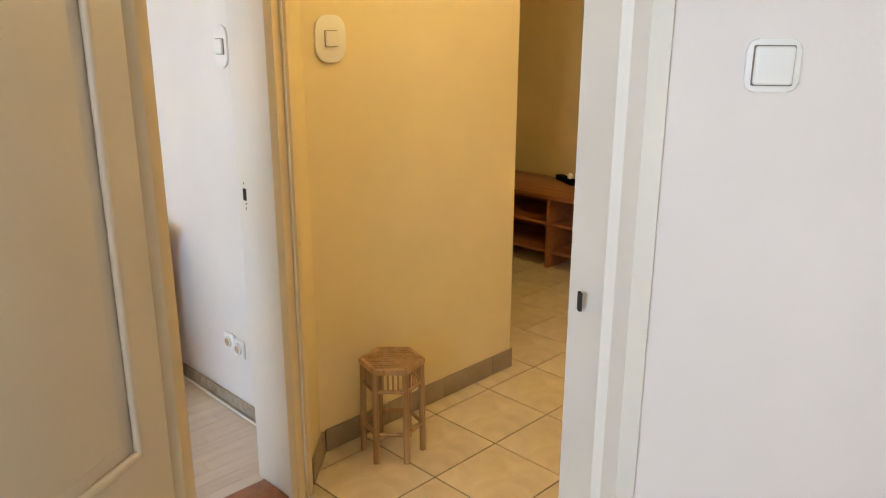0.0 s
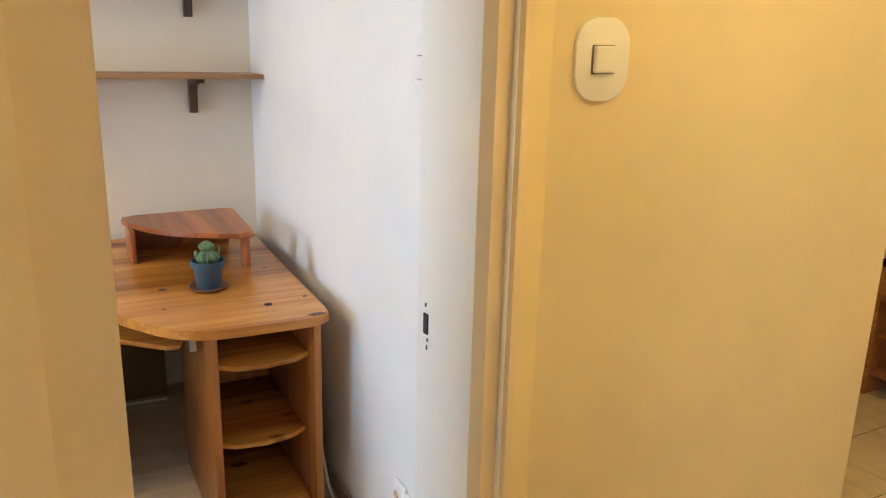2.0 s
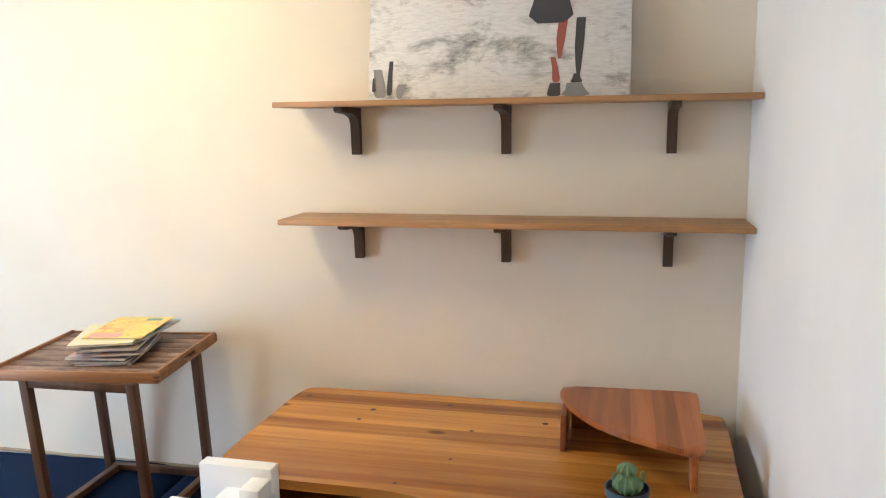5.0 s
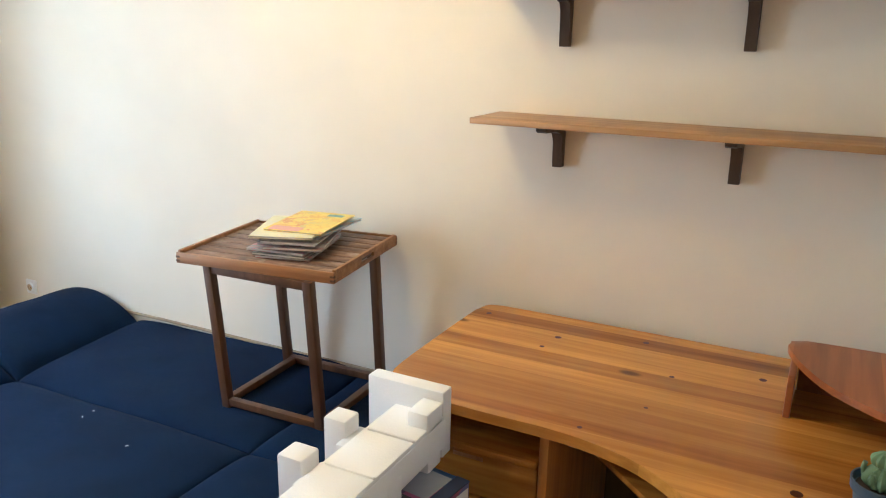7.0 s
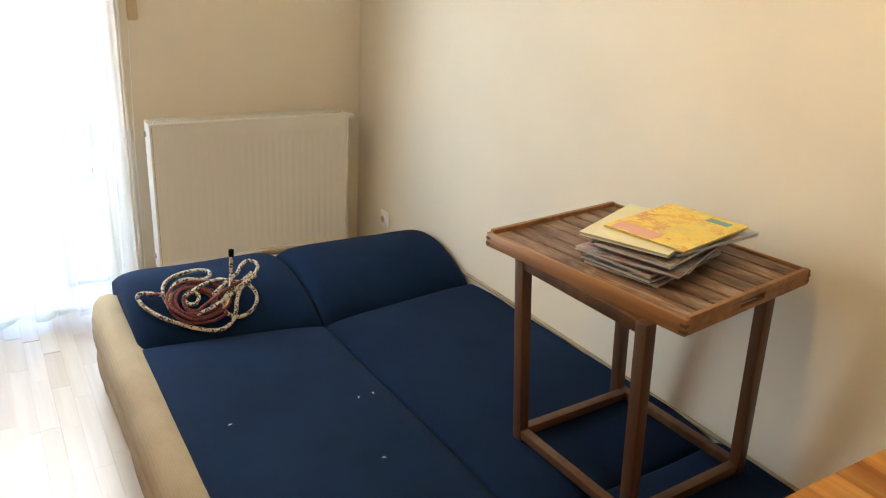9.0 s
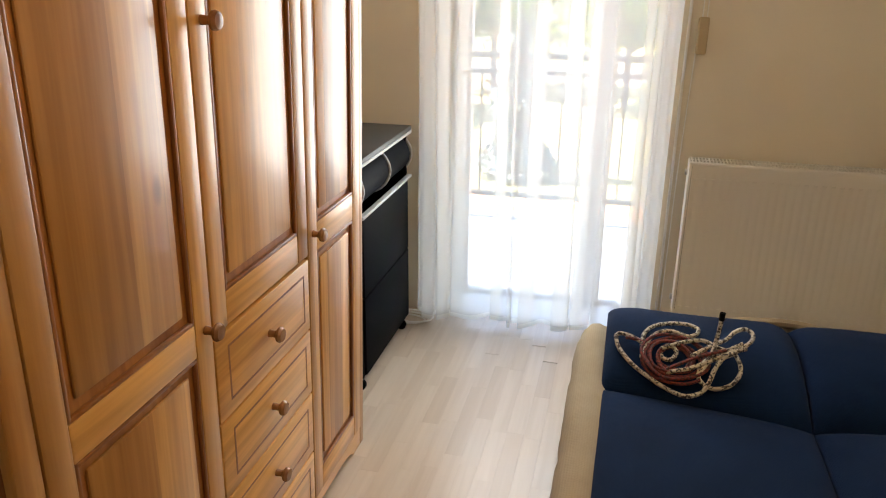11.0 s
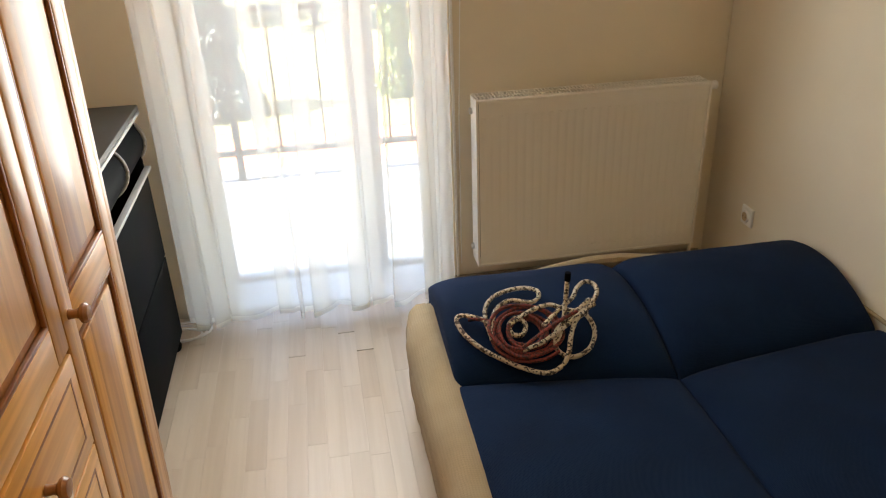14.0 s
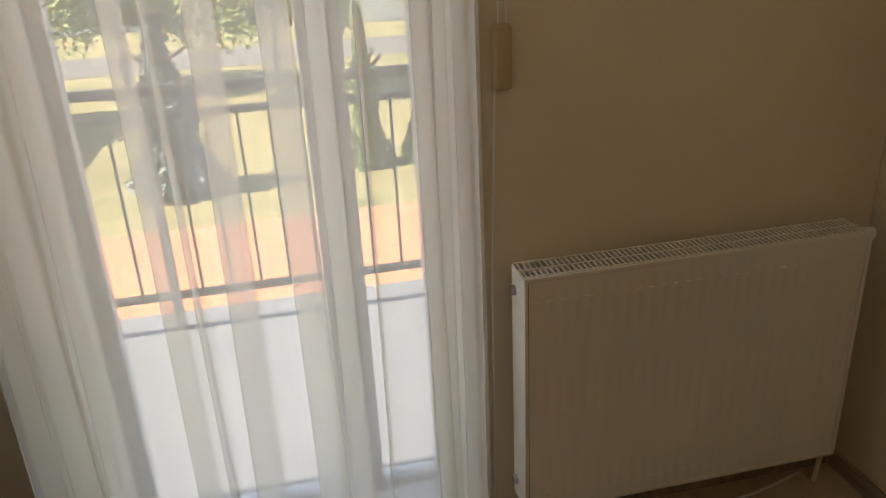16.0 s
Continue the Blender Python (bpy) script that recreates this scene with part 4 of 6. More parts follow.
foam_part("back_wall", [(-0.115, 0.115, 0.285, 0.335, 0.0, 0.19), (0.055, 0.115, 0.20, 0.285, 0.05, 0.165)])
foam_part("long_bar", [(-0.03, 0.115, -0.27, 0.29, 0.07, 0.125)])
foam_part("long_wall", [(0.085, 0.118, -0.27, 0.30, 0.03, 0.115)])
foam_part("foot", [(0.06, 0.119, 0.20, 0.27, 0.0, 0.08)])
foam_part("foot", [(0.06, 0.119, 0.0, 0.07, 0.0, 0.08)])
foam_part("foot", [(0.06, 0.119, -0.25, -0.18, 0.0, 0.08)])
foam_part("tooth", [(-0.115, -0.05, 0.08, 0.145, -0.0, 0.16), (-0.06, -0.025, 0.05, 0.155, 0.05, 0.115)])
foam_part("tooth", [(-0.115, -0.045, -0.10, -0.03, -0.0, 0.15), (-0.05, -0.025, -0.13, -0.02, 0.05, 0.11)])
foam_part("rib", [(-0.02, 0.115, 0.13, 0.142, 0.12, 0.131)])
foam_part("rib", [(-0.02, 0.115, -0.05, -0.038, 0.12, 0.131)])
foam_part("end_wall", [(-0.12, 0.116, -0.305, -0.265, 0.0, 0.13)])

# carrier bag
BAGB, BAGIN = plain("blue_bag_plastic", (0.035, 0.105, 0.32), 0.35, 0, 12, 0.3, 0.5), plain("grey_bag_lining", (0.42, 0.45, 0.41), 0.4, 0, 12, 0.3, 0.6)
bag = thing("shopping_bag", "crumpled open blue plastic shopping bag with grey lining", "shopping bag", pose(0.672, 3.64, 0, 0, 0, -8))


def bag_skin(r, z1, crumple, seed):
    bm = bmesh.new()
    rows = []
    for j in range(13):
        t = j / 12
        row = []
        for k in range(40):
            a = 2 * math.pi * k / 40
            sx, sy = 0.13 * r, 0.125 * r
            e = (abs(math.cos(a)) ** 4 + abs(math.sin(a)) ** 4) ** -0.25
            c = crumple * noise.noise((3 * math.cos(a) + seed, 3 * math.sin(a), 4 * t))
            top = z1 + (-0.055 * math.cos(a + 0.4) + 0.018 * math.sin(5 * a)) * t
            row.append(bm.verts.new(((sx * e + c) * math.cos(a), (sy * e + c) * math.sin(a), 0.004 + (top - 0.004) * t)))
        rows.append(row)
    for a, b in zip(rows, rows[1:]):
        for k in range(40):
            bm.faces.new((a[k], a[(k + 1) % 40], b[(k + 1) % 40], b[k]))
    bm.faces.new(rows[0])
    return bm


part("outer_skin", bag_skin(1.22, 0.44, 0.03, 0.0), BAGB, bag)
part("lining", bag_skin(1.18, 0.435, 0.03, 0.0), BAGIN, bag, "grey inside")
part("contents", box(-0.09, 0.04, -0.06, 0.06, 0.02, 0.33, 0.02), plain("olive_wrapping", (0.10, 0.10, 0.04), 0.6), bag, "olive wrapped contents")
for g, (a0, a1) in enumerate(((-1.75, -1.62), (-1.50, -1.36), (-1.24, -1.08), (-0.94, -0.80), (-2.0, -1.88))):
    bm = bmesh.new()
    rows = []
    for t in (0.70, 0.76, 0.82, 0.88):
        row = []
        for u in range(5):
            a = a0 + (a1 - a0) * u / 4
            e = (abs(math.cos(a)) ** 4 + abs(math.sin(a)) ** 4) ** -0.25
            c = 0.03 * noise.noise((3 * math.cos(a), 3 * math.sin(a), 4 * t)) + 0.004
            top_z = 0.44 + (-0.055 * math.cos(a + 0.4) + 0.018 * math.sin(5 * a)) * t
            row.append(bm.verts.new(((0.1586 * e + c) * math.cos(a), (0.1525 * e + c) * math.sin(a), 0.004 + (top_z - 0.004) * t)))
        rows.append(row)
    for p_, q_ in zip(rows, rows[1:]):
        for u in range(4):
            bm.faces.new((p_[u], p_[u + 1], q_[u + 1], q_[u]))
    part("lettering_bar", bm, WHITEP, bag, "white printed bar")
rim = []
for k in range(40):
    a = 2 * math.pi * k / 40
    e = (abs(math.cos(a)) ** 4 + abs(math.sin(a)) ** 4) ** -0.25
    c = 0.03 * noise.noise((3 * math.cos(a), 3 * math.sin(a), 4))
    rim.append(((0.156 * e + c) * math.cos(a), (0.150 * e + c) * math.sin(a), 0.438 - 0.055 * math.cos(a + 0.4) + 0.018 * math.sin(5 * a)))
part("rim", tube(rim, 0.011, 8, None, True), BAGB, bag, "folded blue rim")

# ---- sofa bed ----
sofa = thing("sofa_bed", "navy blue quilted sofa bed with beige sides, folded out flat", "sofa bed", pose(-1.0, 4.03, 0))


def seam_back(y):
    """The seam between back and seat, drawn in towards the middle."""
    return -0.575 - 0.105 * min(1.0, abs(y + 0.015) / 0.62) ** 0.7


def seam_front(y):
    return 0.640 + 0.012 * math.sin(5 * y)


def far_end(y):
    return -1.190 + 0.035 * math.exp(-((y + 0.015) / 0.05) ** 2)


def near_end(y):
    return 1.08


def back_height(x, y):
    t = (x + 1.19) / (seam_back(y) + 1.19)  # 0 at the far end, 1 at the seam
    return 0.352 + 0.105 * math.sin(math.pi * min(1.0, max(0.0, t * 0.82 + 0.18))) ** 0.8


def seat_height(x, y):
    return 0.362 + 0.010 * math.sin(3 * x)


def front_height(x, y):
    return 0.372


def cushion(xa, xb, y0, y1, zf, puff, under, hard=7, nx=32, ny=26):
    """A stuffed panel between the seams xa(y) and xb(y); zf is its height before the seams pull it in."""
    bm = bmesh.new()
    grid = []
    for j in range(ny + 1):
        v = -1 + 2 * j / ny
        sv = math.sin(v * math.pi / 2)
        y = (y0 + y1) / 2 + sv * (y1 - y0) / 2
        x0, x1 = xa(y), xb(y)
        row = []
        for i in range(nx + 1):
            su = math.sin((-1 + 2 * i / nx) * math.pi / 2)
            x = (x0 + x1) / 2 + su * (x1 - x0) / 2
            dome = (1 - abs(su) ** 6) ** 0.5 * (1 - abs(sv) ** (hard if sv > 0 else 7)) ** 0.5
            soft = 0.010 * noise.noise((x * 3, y * 3, 0.3)) + 0.003 * noise.noise((x * 13, y * 13, 1.7))
            row.append(bm.verts.new((x, y, zf(x, y) - puff + (puff + soft) * dome)))
        grid.append(row)
    for a, b in zip(grid, grid[1:]):
        for k in range(nx):
            bm.faces.new((a[k], a[k + 1], b[k + 1], b[k]))
    rim = grid[0] + [r[-1] for r in grid[1:]] + grid[-1][-2::-1] + [r[0] for r in grid[-2:0:-1]]
    low = [bm.verts.new((v.co.x, v.co.y, under)) for v in rim]
    for k in range(len(rim)):
        bm.faces.new((rim[k], rim[(k + 1) % len(rim)], low[(k + 1) % len(rim)], low[k]))
    bm.faces.new(low)
    return bm


for ya, yb, hard in ((-0.658, -0.017, 7), (-0.013, 0.697, 200)):
    part("back_cushion", cushion(far_end, lambda y: seam_back(y) - 0.002, ya, yb, back_height, 0.05, 0.24, min(hard, 11)), BLUE, sofa)
    part("seat_cushion", cushion(lambda y: seam_back(y) + 0.002, lambda y: seam_front(y) - 0.002, ya, yb, seat_height, 0.035, 0.24, hard), BLUE, sofa)
    part("front_cushion", cushion(lambda y: seam_front(y) + 0.002, near_end, ya, yb, front_height, 0.04, 0.24, hard), BLUE, sofa)


def sofa_side(z0, z1, y_out, wide, x_end, puckers):
    """A padded border roll along the open side and round the far end."""
    bm = bmesh.new()
    path = spline([(1.08, y_out, 0), (0.4, y_out, 0), (-0.4, y_out, 0), (x_end + 0.26, y_out, 0), (x_end + 0.09, y_out + 0.045, 0), (x_end, y_out + 0.18, 0), (x_end, 0.0, 0), (x_end, 0.4, 0), (x_end + 0.02, 0.68, 0)], 16)
    rings = []
    n = len(path)
    for k, p in enumerate(path):
        d = path[min(k + 1, n - 1)] - path[max(k - 1, 0)]
        d.normalize()
        inn = Vector((-d.y, d.x, 0)) * -1
        swell = puckers * noise.noise((p.x * 6, p.y * 6, z0 * 20)) + 0.5 * puckers * noise.noise((p.x * 17, p.y * 17, z0 * 20))
        lift = 0.016 * min(1.0, max(0.0, (-0.70 - p.x) / 0.3)) - 0.07 * min(1.0, max(0.0, (-1.14 - p.x) / 0.1))
        prof = [(wide, z0), (0.045, z0), (0.016, z0 + 0.010), (0.002, z0 + 0.032), (0.0, (z0 + z1) / 2), (0.010, z1 - 0.032 + lift), (0.030, z1 - 0.008 + lift), (0.062, z1 + 0.003 + lift), (0.098, z1 - 0.004 + lift), (wide, z1 - 0.035 + lift)]
        rings.append([bm.verts.new((p.x + inn.x * (a - swell), p.y + inn.y * (a - swell), z + 0.6 * swell)) for a, z in prof])
    for a, b in zip(rings, rings[1:]):
        for k in range(len(a)):
            bm.faces.new((a[k], a[(k + 1) % len(a)], b[(k + 1) % len(b)], b[k]))
    bm.faces.new(rings[0])
    bm.faces.new(rings[-1])
    return bm


part("upper_border", sofa_side(0.205, 0.342, -0.764, 0.135, -1.262, 0.010), BEIGE, sofa, "beige ribbed padded border")
part("lower_border", sofa_side(0.055, 0.212, -0.758, 0.15, -1.250, 0.008), BEIGE, sofa, "beige ribbed lower border")
part("wall_border", tube(spline([(-1.16, 0.694, 0.345), (-0.6, 0.697, 0.360), (0.2, 0.697, 0.364), (1.06, 0.697, 0.366)], 10), 0.0075, 8), BEIGE, sofa, "beige edge along the wall")
part("end_border", tube(spline([(-1.19, -0.40, 0.345), (-1.195, -0.16, 0.388), (-1.195, 0.0, 0.398), (-1.195, 0.12, 0.385), (-1.19, 0.45, 0.345)], 10), 0.018, 8), BEIGE, sofa, "beige edge behind the back cushions")
part("base", box(-1.15, 1.06, -0.62, 0.69, 0.05, 0.245, 0.01), BEIGE, sofa)
for x in (-1.0, 0.95):
    for y in (-0.55, 0.6):
        part("foot", box(x - 0.03, x + 0.03, y - 0.03, y + 0.03, 0.0, 0.052), BLACK, sofa)
for k, (x, y) in enumerate(((-1.02, 3.885), (-1.022, 3.932), (-0.706, 3.808), (-1.046, 3.493))):
    single("lint_crumb", tube([(0, 0, 0), (0.004, 0.002, 0.0005), (0.007 + 0.001 * k, -0.002, 0)], 0.0013, 5), FOAM, "tiny white crumb of polystyrene on the blue cushion", "crumb", pose(x, y, seat_height(x + 1.0, 0) + 0.003, 0, 0, 40 * k), "crumbs on the sofa")

# ---- rope on the sofa ----
rope = thing("rope_bundle", "tangled cream and red ropes in a heap on the sofa", "rope", pose(-1.80, 3.62, 0.43))


def strand(points, radius, material, label, closed=False):
    """A rope laid over the cushions: plan points with their lift above the cloth."""
    pts = []
    for x, y, up in points:
        xl, yl = x + 1.0, y - 4.03
        ground = back_height(xl, yl) if xl < seam_back(yl) else seat_height(xl, yl)
        pts.append((x + 1.80, y - 3.62, ground + radius + up - 0.43))
    part("rope", tube(spline(pts, 7, closed), radius, 8, None, closed), material, rope, label)


rnd = random.Random(7)
CREAMY, REDDISH = "cream rope flecked with black", "dark red cord flecked with black"
strand([(-1.802, 3.502, 0.015), (-1.835, 3.462, 0.010), (-1.854, 3.423, 0.005), (-1.839, 3.407, 0.002), (-1.791, 3.420, 0.001), (-1.740, 3.459, 0.000), (-1.699, 3.511, 0.000), (-1.666, 3.565, 0.001), (-1.630, 3.630, 0.003), (-1.646, 3.681, 0.008), (-1.665, 3.705, 0.020), (-1.705, 3.724, 0.031), (-1.744, 3.751, 0.035), (-1.766, 3.791, 0.040)], 0.0072, ROPE_A, CREAMY)
strand([(-1.774, 3.499, 0.000), (-1.822, 3.494, 0.002), (-1.870, 3.503, 0.003), (-1.910, 3.531, 0.005), (-1.937, 3.585, 0.006), (-1.941, 3.642, 0.007), (-1.917, 3.678, 0.009), (-1.882, 3.675, 0.010), (-1.861, 3.644, 0.012), (-1.878, 3.587, 0.014), (-1.854, 3.539, 0.016), (-1.797, 3.506, 0.018), (-1.742, 3.494, 0.020)], 0.0072, ROPE_A, CREAMY)
strand([(-1.749, 3.651, 0.030), (-1.790, 3.713, 0.037), (-1.819, 3.763, 0.044), (-1.858, 3.790, 0.045), (-1.881, 3.825, 0.045), (-1.859, 3.848, 0.044), (-1.823, 3.841, 0.041), (-1.782, 3.800, 0.039), (-1.750, 3.748, 0.037), (-1.722, 3.694, 0.034), (-1.700, 3.631, 0.027), (-1.694, 3.575, 0.020)], 0.0072, ROPE_A, CREAMY)
strand([(-1.806, 3.787, 0.010), (-1.766, 3.805, 0.005), (-1.725, 3.805, 0.000), (-1.684, 3.777, 0.000), (-1.667, 3.736, 0.000), (-1.667, 3.702, 0.006), (-1.689, 3.676, 0.012), (-1.728, 3.684, 0.021), (-1.754, 3.721, 0.030), (-1.780, 3.770, 0.037), (-1.802, 3.812, 0.045)], 0.0072, ROPE_A, CREAMY)
strand([(-1.781, 3.556, 0.020), (-1.809, 3.625, 0.026), (-1.818, 3.689, 0.032), (-1.785, 3.737, 0.036), (-1.772, 3.779, 0.038), (-1.788, 3.823, 0.040)], 0.0072, ROPE_A, CREAMY)
strand([(-1.787, 3.557, 0.012), (-1.807, 3.585, 0.012), (-1.782, 3.606, 0.012), (-1.749, 3.590, 0.012), (-1.754, 3.561, 0.012)], 0.0072, ROPE_A, CREAMY, True)
strand([(-1.70, 3.68, 0.02), (-1.745, 3.712, 0.04), (-1.775, 3.726, 0.08), (-1.784, 3.732, 0.125), (-1.785, 3.733, 0.150)], 0.0072, ROPE_A, CREAMY)
strand([(-1.743, 3.646, 0.010), (-1.720, 3.633, 0.011), (-1.713, 3.610, 0.012), (-1.718, 3.581, 0.014), (-1.729, 3.557, 0.015), (-1.750, 3.550, 0.016), (-1.775, 3.557, 0.015), (-1.793, 3.575, 0.014), (-1.803, 3.605, 0.012), (-1.789, 3.633, 0.011), (-1.766, 3.647, 0.010)], 0.0056, ROPE_B, REDDISH, True)
strand([(-1.732, 3.660, 0.016), (-1.707, 3.647, 0.017), (-1.700, 3.617, 0.018), (-1.702, 3.581, 0.020), (-1.716, 3.555, 0.021), (-1.743, 3.545, 0.022), (-1.772, 3.550, 0.021), (-1.795, 3.572, 0.020), (-1.804, 3.609, 0.018), (-1.785, 3.641, 0.017), (-1.761, 3.658, 0.016)], 0.0056, ROPE_B, REDDISH, True)
strand([(-1.730, 3.654, 0.022), (-1.701, 3.639, 0.023), (-1.694, 3.605, 0.024), (-1.697, 3.562, 0.026), (-1.713, 3.532, 0.027), (-1.745, 3.521, 0.028), (-1.778, 3.526, 0.027), (-1.806, 3.552, 0.026), (-1.815, 3.595, 0.024), (-1.793, 3.631, 0.023), (-1.764, 3.651, 0.022)], 0.0056, ROPE_B, REDDISH, True)
strand([(-1.730, 3.683, 0.010), (-1.701, 3.661, 0.011), (-1.690, 3.616, 0.012), (-1.690, 3.569, 0.014), (-1.715, 3.536, 0.015), (-1.752, 3.517, 0.016), (-1.791, 3.522, 0.015), (-1.823, 3.560, 0.014), (-1.826, 3.608, 0.012), (-1.805, 3.648, 0.011), (-1.774, 3.676, 0.010)], 0.0056, ROPE_B, REDDISH, True)
strand([(-1.732, 3.686, 0.016), (-1.697, 3.656, 0.017), (-1.680, 3.612, 0.018), (-1.692, 3.564, 0.020), (-1.719, 3.521, 0.021), (-1.754, 3.503, 0.022), (-1.797, 3.521, 0.021), (-1.825, 3.558, 0.020), (-1.840, 3.607, 0.018), (-1.825, 3.660, 0.017), (-1.777, 3.691, 0.016)], 0.0056, ROPE_B, REDDISH, True)
strand([(-1.722, 3.706, 0.022), (-1.689, 3.674, 0.023), (-1.673, 3.618, 0.024), (-1.676, 3.562, 0.026), (-1.709, 3.519, 0.027), (-1.753, 3.493, 0.028), (-1.801, 3.504, 0.027), (-1.840, 3.552, 0.026), (-1.842, 3.609, 0.024), (-1.821, 3.660, 0.023), (-1.779, 3.699, 0.022)], 0.0056, ROPE_B, REDDISH, True)
strand([(-1.794, 3.516, 0.020), (-1.819, 3.479, 0.016), (-1.829, 3.440, 0.012)], 0.0056, ROPE_B, REDDISH)
strand([(-1.676, 3.680, 0.020), (-1.665, 3.625, 0.015), (-1.683, 3.549, 0.010), (-1.724, 3.500, 0.015), (-1.762, 3.498, 0.020)], 0.0056, ROPE_B, REDDISH)
strand([(-1.684, 3.573, 0.045), (-1.713, 3.636, 0.048), (-1.739, 3.700, 0.052), (-1.758, 3.757, 0.055)], 0.0056, ROPE_B, REDDISH)
part("end_cap", tube([(0.015, 0.113, 0.140), (0.015, 0.114, 0.166)], 0.0095, 10), BLACK, rope, "black rope end")

# ---- tray table on the sofa ----
tray = thing("tray_table", "dark brown wooden tray stand standing on the blue sofa bed", "tray table", pose(-0.43, 4.40, 0.362, 0, 0, 2))
LEGS = ((-0.198, -0.185), (0.216, -0.185), (0.216, 0.238), (-0.235, 0.238))
RACK = -0.115  # how far the stand leans out of true, per metre of height


def racked(bm):
    for v in bm.verts:
        v.co.y += RACK * v.co.z
        v.co.x += 0.02 * v.co.z
    return bm


for x, y in LEGS:
    part("leg", racked(box(x - 0.016, x + 0.016, y - 0.016, y + 0.016, 0.0, 0.578, 0.002)), LEGWOOD, tray)
for a, b in ((0, 1), (3, 2)):
    part("rail", racked(box(LEGS[a][0] + 0.0165, LEGS[b][0] - 0.0165, LEGS[a][1] - 0.014, LEGS[a][1] + 0.014, 0.012, 0.040, 0.002)), LEGWOOD, tray)
    part("upper_rail", racked(box(LEGS[a][0] + 0.0165, LEGS[b][0] - 0.0165, LEGS[a][1] - 0.012, LEGS[a][1] + 0.012, 0.545, 0.577, 0.002)), LEGWOOD, tray)
for a, b in ((0, 3), (1, 2)):
    part("rail", racked(box(LEGS[a][0] - 0.014, LEGS[a][0] + 0.014, LEGS[a][1] + 0.0165, LEGS[b][1] - 0.0165, 0.012, 0.040, 0.002)), LEGWOOD, tray)
top = thing("serving_tray", "weathered wooden serving tray with finger-jointed rim", "tray", pose(-0.443, 4.392, 0.9405, 0, 0, 7.5))
W2, D2 = 0.305, 0.258
SW8 = (2 * D2 - 0.028) / 8
for k in range(8):
    y0 = -D2 + 0.014 + k * SW8
    part("slat", box(-W2 + 0.0125, W2 - 0.0125, y0 + 0.004, y0 + SW8 - 0.004, 0.019, 0.031, 0.002), SLATWOOD, top)
    part("bead", box(-W2 + 0.0125, W2 - 0.0125, y0 - 0.0022, y0 + 0.0022, 0.019, 0.0295, 0.0012), LEGWOOD, top)
part("tray_bottom", box(-W2 + 0.0125, W2 - 0.0125, -D2 + 0.0125, D2 - 0.0125, 0.012, 0.0188), LEGWOOD, top)
for s in (-1, 1):
    part("long_rim", box(-W2, W2, min(s * D2, s * (D2 - 0.012)), max(s * D2, s * (D2 - 0.012)), -0.002, 0.036, 0.002), TRAYWOOD, top)
    xa, xb = min(s * W2, s * (W2 - 0.012)), max(s * W2, s * (W2 - 0.012))
    bm = None
    for ya, yb, za, zb in ((-D2 + 0.0125, D2 - 0.0125, -0.002, 0.011), (-D2 + 0.0125, -0.05, 0.011, 0.028), (0.05, D2 - 0.0125, 0.011, 0.028), (-D2 + 0.0125, D2 - 0.0125, 0.028, 0.042)):
        bm = box(xa, xb, ya, yb, za, zb, 0.001, 1, bm)
    part("end_rim", bm, TRAYWOOD, top, "end board with a hand hole")
    for t in (-1, 1):
        for z in (0.004, 0.018):
            part("finger_joint", box(s * W2 - 0.0145 if s > 0 else s * W2 - 0.0006, s * W2 + 0.0006 if s > 0 else s * W2 + 0.0145, t * D2 - 0.0007 if t < 0 else t * D2 - 0.010, t * D2 + 0.010 if t < 0 else t * D2 + 0.0007, z, z + 0.007), LEGWOOD, top)

# magazines: each one is a thing
COVERS = [((0.30, 0.32, 0.36), (0.10, 0.10, 0.12), (0.5, 0.1, 0.1)), ((0.12, 0.13, 0.11), (0.3, 0.3, 0.28), (0.05, 0.06, 0.05)), ((0.5, 0.5, 0.5), (0.25, 0.28, 0.3), (0.6, 0.2, 0.2)), ((0.08, 0.09, 0.10), (0.2, 0.22, 0.24), (0.12, 0.08, 0.06)), ((0.22, 0.22, 0.24), (0.4, 0.4, 0.4), (0.3, 0.1, 0.08)), ((0.05, 0.05, 0.06), (0.2, 0.2, 0.22), (0.1, 0.15, 0.18)), ((0.35, 0.30, 0.28), (0.15, 0.12, 0.1), (0.5, 0.45, 0.4)), ((0.12, 0.42, 0.58), (0.55, 0.58, 0.58), (0.6, 0.35, 0.3)), ((0.72, 0.70, 0.40), (0.7, 0.7, 0.6), (0.74, 0.72, 0.5)), ((0.80, 0.58, 0.05), (0.82, 0.62, 0.08), (0.55, 0.10, 0.05))]
PAPER = plain("paper_edges", (0.62, 0.60, 0.56), 0.8, 0, 400)
zt = 0.9722
SLID = {6: (0.012, -0.03, 4), 7: (0.022, 0.034, -5), 8: (-0.022, -0.030, 3), 9: (0.004, 0.018, 0)}
